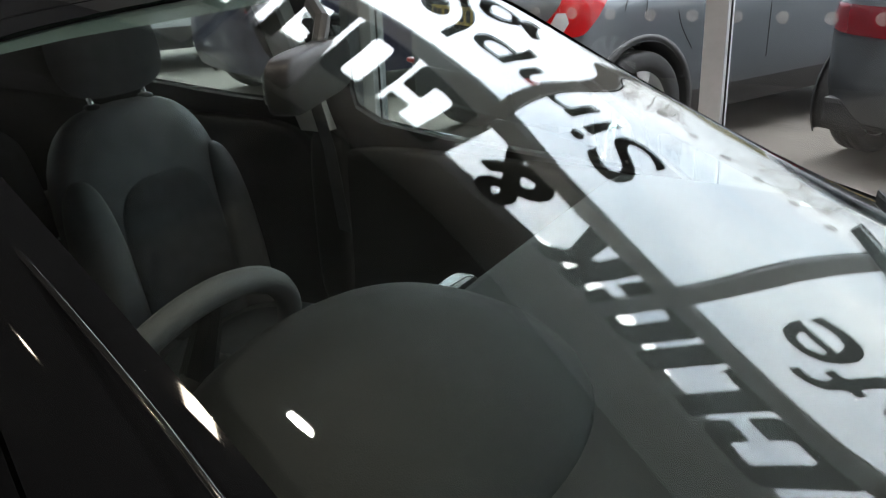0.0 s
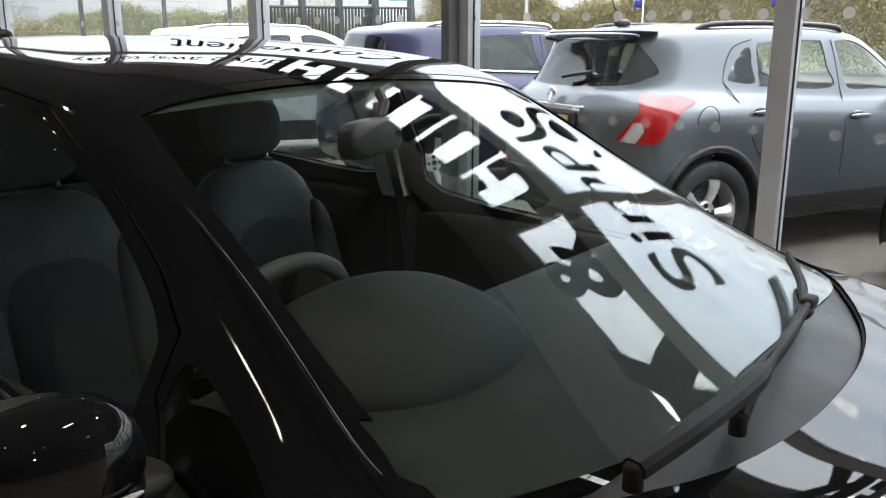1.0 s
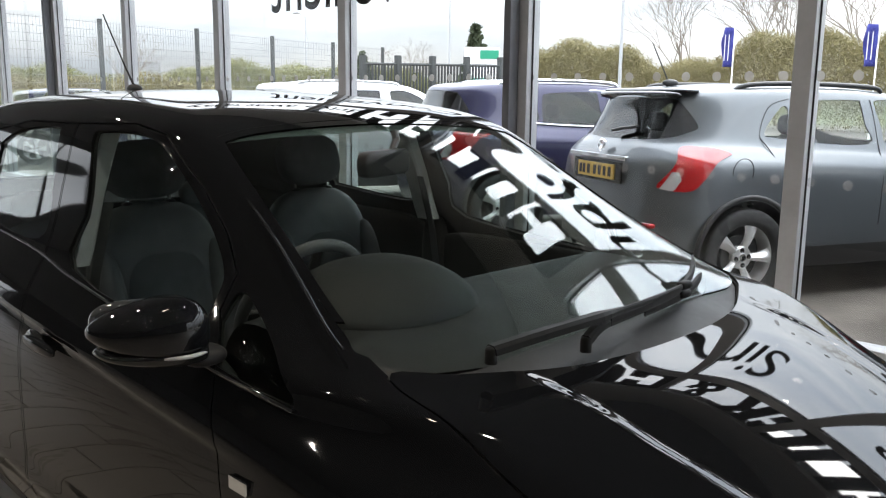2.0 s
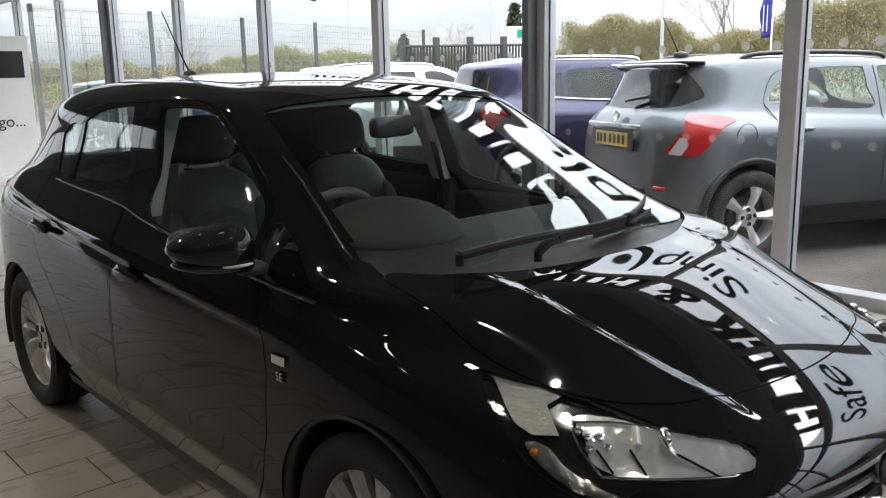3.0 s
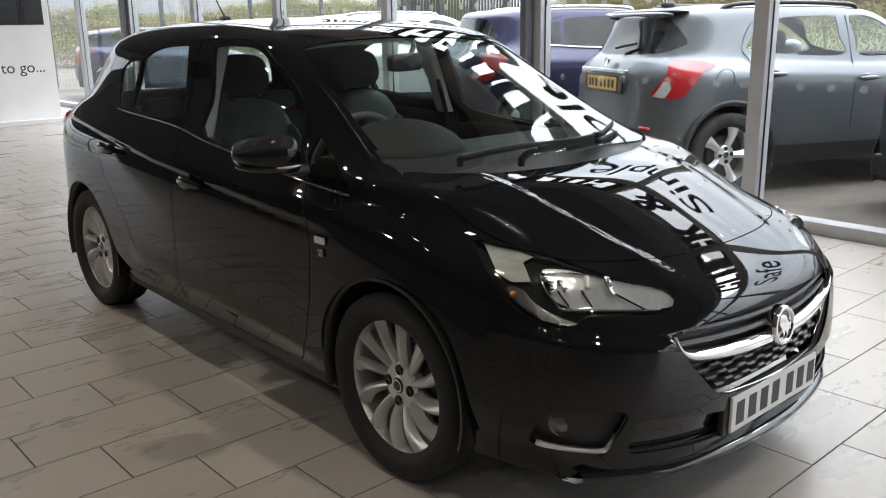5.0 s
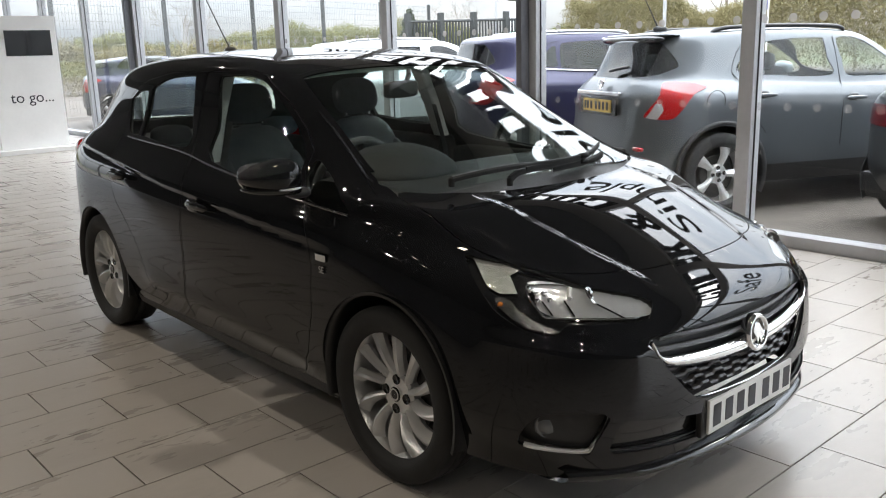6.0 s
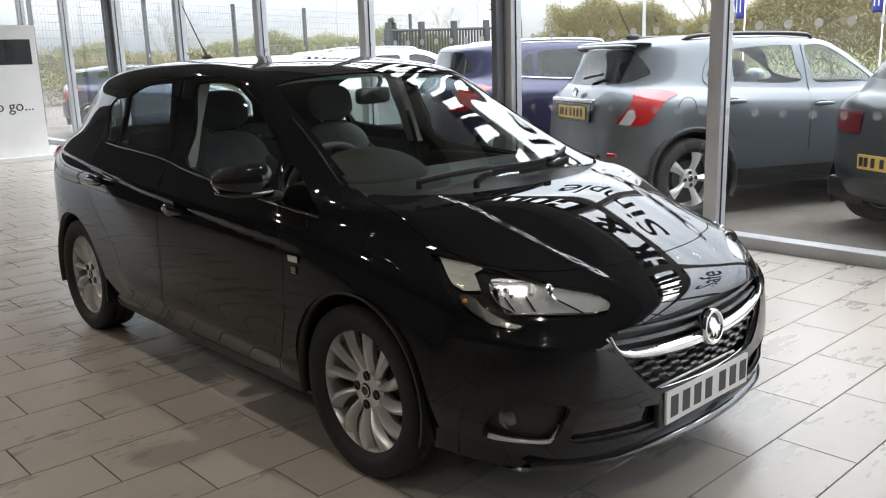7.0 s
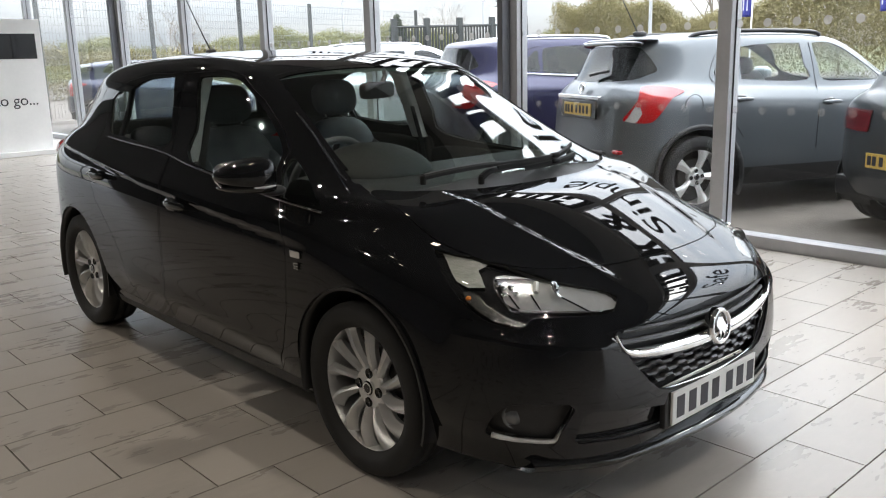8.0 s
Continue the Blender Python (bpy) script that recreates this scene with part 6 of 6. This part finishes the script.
street_lamp(-45.0, 33.0, 6.6, -.6)
street_lamp(-40.0, 41.5, 9.5, .8)
street_lamp(-20.5, 33.0, 9.0, .8)

def flag(x, y, h):
    f = tagged(empty("flag", pose(x, y, 0.04)), "tall blue feather flag on a white pole", "flag", "flags in the car park")
    bm = bmesh.new()
    tube(bm, [(0, 0, 0), (0, 0, h)], .022, 6)
    part("pole", bm, WHITE_PANEL, f)
    bm = bmesh.new()
    rows = []
    for i in range(14):
        z = h - 1.12 + 1.05 * i / 13
        w = .36 - .12 * abs(i / 13 - .5)
        rows.append([bm.verts.new((-w * j / 5, .06 * math.sin(j * 1.3 + i * .5), z + .05 * j / 5 * math.sin(i))) for j in range(6)])
    for p, q in zip(rows, rows[1:]):
        for j in range(5):
            bm.faces.new((p[j], p[j + 1], q[j + 1], q[j]))
    fl = part("cloth", bm, FLAG_BLUE, f, "blue cloth with pale illegible bars", smooth=True)
    fl.modifiers.new("thickness", "SOLIDIFY").thickness = .004
    for k in range(2):
        boxed("bar", (-.24 + .11 * k, -.075, h - .95), (-.21 + .11 * k, -.07, h - .25), FLAG_PALE, f)


flag(-9.0, 21.0, 3.35)
flag(-5.6, 22.0, 3.35)

# ---- hedges and trees ----
rng = np.random.default_rng(7)


def leaf_cloud(name, centres, sizes, mat, label, category="hedge"):
    """Many small tilted leaf sprays as one object."""
    n = len(centres)
    d = rng.normal(size=(n, 3))
    d /= np.linalg.norm(d, axis=1, keepdims=True)
    e = np.cross(d, rng.normal(size=(n, 3)))
    e /= np.linalg.norm(e, axis=1, keepdims=True)
    s = np.asarray(sizes)[:, None].copy()
    thin = np.full((n, 1), .45)
    twig = rng.random(n) < .4
    e[twig] = np.array((0, 0, 1)) + .45 * rng.normal(size=(twig.sum(), 3))
    e /= np.linalg.norm(e, axis=1, keepdims=True)
    f = np.cross(e, d)
    f /= np.linalg.norm(f, axis=1, keepdims=True)
    s[twig] *= 3.0
    thin[twig] = .045
    corners = np.stack([centres - e * s, centres + f * s * thin, centres + e * s, centres - f * s * thin], 1)
    me = bpy.data.meshes.new(name)
    me.from_pydata(corners.reshape(-1, 3).tolist(), [], np.arange(4 * n).reshape(-1, 4).tolist())
    me.materials.append(mat)
    ob = new(name, me)
    return tagged(ob, label, category, kind="stuff")


def scrub(name, a, b, depth, height, n, size, mat, label, seed):
    """A ragged line of bushes from a to b."""
    t = rng.random(n)
    base = np.outer(1 - t, a) + np.outer(t, b)
    side = np.array((-(b[1] - a[1]), b[0] - a[0]), float)
    side /= np.linalg.norm(side)
    length = math.hypot(b[0] - a[0], b[1] - a[1])
    top = height * (.80 + .12 * np.sin(t * length / 3.1 + seed) + .08 * np.sin(t * length / 1.3 + 2 * seed) + .05 * np.sin(t * length * 2.1 + seed))
    z = top * rng.random(n) ** .55
    off = depth * (rng.random(n) - .5) * np.sqrt(np.clip(1.15 - (z / np.maximum(top, .1)) ** 2, .05, 1))
    p = np.column_stack([base[:, 0] + side[0] * off, base[:, 1] + side[1] * off, z - .2])
    p += rng.normal(size=p.shape) * .12
    return leaf_cloud(name, p, size * (.5 + rng.random(n)), mat, label)


scrub("hedge", (-8.0, 37.0), (40.0, 33.0), 2.6, 4.7, 170000, .05, LEAF_OLIVE, "ragged olive green hedge beyond the car park", 1.0)
scrub("hedge", (-27.0, 34.0), (2.0, 40.0), 2.6, 5.0, 240000, .05, LEAF_OLIVE, "rough brown green thicket in early leaf beyond the car park", 2.3)
scrub("hedge", (-44.0, 14.0), (-26.0, 37.0), 2.4, 3.3, 150000, .05, LEAF_GREEN, "rough green hedge behind the mesh fence", 3.1)
scrub("hedge", (-34.0, 2.0), (-30.0, 24.0), 2.0, 2.3, 90000, .05, LEAF_OLIVE, "low brown green scrub behind the mesh fence", 4.7)
scrub("hedge", (-60.0, -6.0), (-36.0, 8.0), 3.0, 2.8, 40000, .09, LEAF_GREEN, "rough green hedge by the fence", 5.9)


def bare_tree(x, y, height, seed, spread=1.0):
    """A leafless tree: tapered trunk, forking limbs and fine twigs."""
    rnd = random.Random(seed)
    tree = tagged(empty("bare_tree", pose(x, y, -.3)), "leafless tree with fine branching twigs behind the hedge", "tree", "bare trees behind the hedge")
    trunk, limbs = bmesh.new(), bmesh.new()

    def grow(p, d, length, r, level):
        steps = 3
        pts = [p]
        for _ in range(steps):
            d = (d + Vector((rnd.gauss(0, .12), rnd.gauss(0, .12), rnd.gauss(.05, .08)))).normalized()
            pts.append(pts[-1] + d * length / steps)
        tube(trunk if level == 0 else limbs, pts, [r * (1 - .4 * i / steps) for i in range(steps + 1)], 6 if level < 2 else 3)
        if level >= 7:
            return
        for _ in range((rnd.choice((2, 2, 3)) if level < 5 else 3) if level else 5):
            axis = Vector((rnd.gauss(0, 1), rnd.gauss(0, 1), rnd.gauss(0, .5))).normalized()
            nd = (d + axis * (.55 * spread if level else .5)).normalized()
            start = pts[rnd.choice((-1, -1, -2))]
            grow(start, nd, length * rnd.uniform(.66, .82), r * .63, level + 1)
    grow(Vector((0, 0, 0)), Vector((0, 0, 1)), height * .30, height * .009, 0)
    part("trunk", trunk, BARK, tree)
    part("branches", limbs, BARK, tree)
    return tree


for i, (x, y, h) in enumerate(((-20.2, 39.0, 8.5), (-16.6, 41.5, 10.0), (-14.6, 40.5, 9.0), (-12.4, 42.5, 10.0), (-6.0, 45.0, 10.0), (4.0, 44.0, 9.0), (11.0, 43.0, 8.5))):
    bare_tree(x, y, h, 10 + i)
for x, y, h in ((-38.0, 17.0, 4.6), (-33.0, 31.0, 4.6)):
    bare_tree(x, y, h, int(h * 7))


def conifer(x, y, h, w, seed):
    tree = tagged(empty("conifer", pose(x, y, -.3)), "dark pointed evergreen tree in the distance", "tree")
    bm = bmesh.new()
    tube(bm, [(0, 0, 0), (0, 0, h * .9)], [h * .03, h * .006], 6)
    part("trunk", bm, BARK, tree)
    r2 = np.random.default_rng(seed)
    n = 1500
    z = h * (.12 + .88 * r2.random(n) ** 1.3)
    rad = w * np.sin(np.clip((1 - z / h) * 1.9, 0, math.pi / 2)) * np.sqrt(r2.random(n))
    a = r2.random(n) * 2 * math.pi
    c = np.column_stack([rad * np.cos(a), rad * np.sin(a), z])
    d = r2.normal(size=(n, 3)) * .10
    e = r2.normal(size=(n, 3)) * .10
    corners = np.stack([c - d, c + e, c + d, c - e], 1)
    me = bpy.data.meshes.new("crown")
    me.from_pydata(corners.reshape(-1, 3).tolist(), [], np.arange(4 * n).reshape(-1, 4).tolist())
    me.materials.append(LEAF_DARK)
    new("crown", me).parent = tree


conifer(-20.5, 23.0, 4.3, .75, 1)
conifer(-30.6, 25.8, 3.6, .8, 2)

# ---- floor tiles: those round the car one by one, the rest as one sheet of pieces ----
rest = bmesh.new()
for k in range(-60, 37):
    x = 0.078 + TILE_W * k
    y0 = -1.07 + 0.216 * k
    y0 -= TILE_L * math.ceil((y0 + 12.3) / TILE_L)
    j = 0
    while y0 + j * TILE_L < 3.28:
        y = y0 + j * TILE_L
        top = min(TILE_L - JOINT / 2, 3.295 - y)
        near = -2.2 < x < 3.3 and -2.6 < y < 1.9 or 2.0 < x < 3.3 and y < 2.6 and y > 0
        if near:
            t = new("tile", tile_me)
            t.matrix_basis = pose(x, y, 0)
            t.parent = floor
        elif top > .02:
            vs = [rest.verts.new((x + a, y + b, c)) for a in (JOINT / 2, TILE_W - JOINT / 2) for b in (JOINT / 2, top) for c in (-.012, 0)]
            for f in ((0, 1, 3, 2), (4, 6, 7, 5), (0, 4, 5, 1), (2, 3, 7, 6), (1, 5, 7, 3)):
                rest.faces.new([vs[i] for i in f])
        j += 1
tagged(part("tiles", rest, FLOOR_REST, floor), kind="stuff")
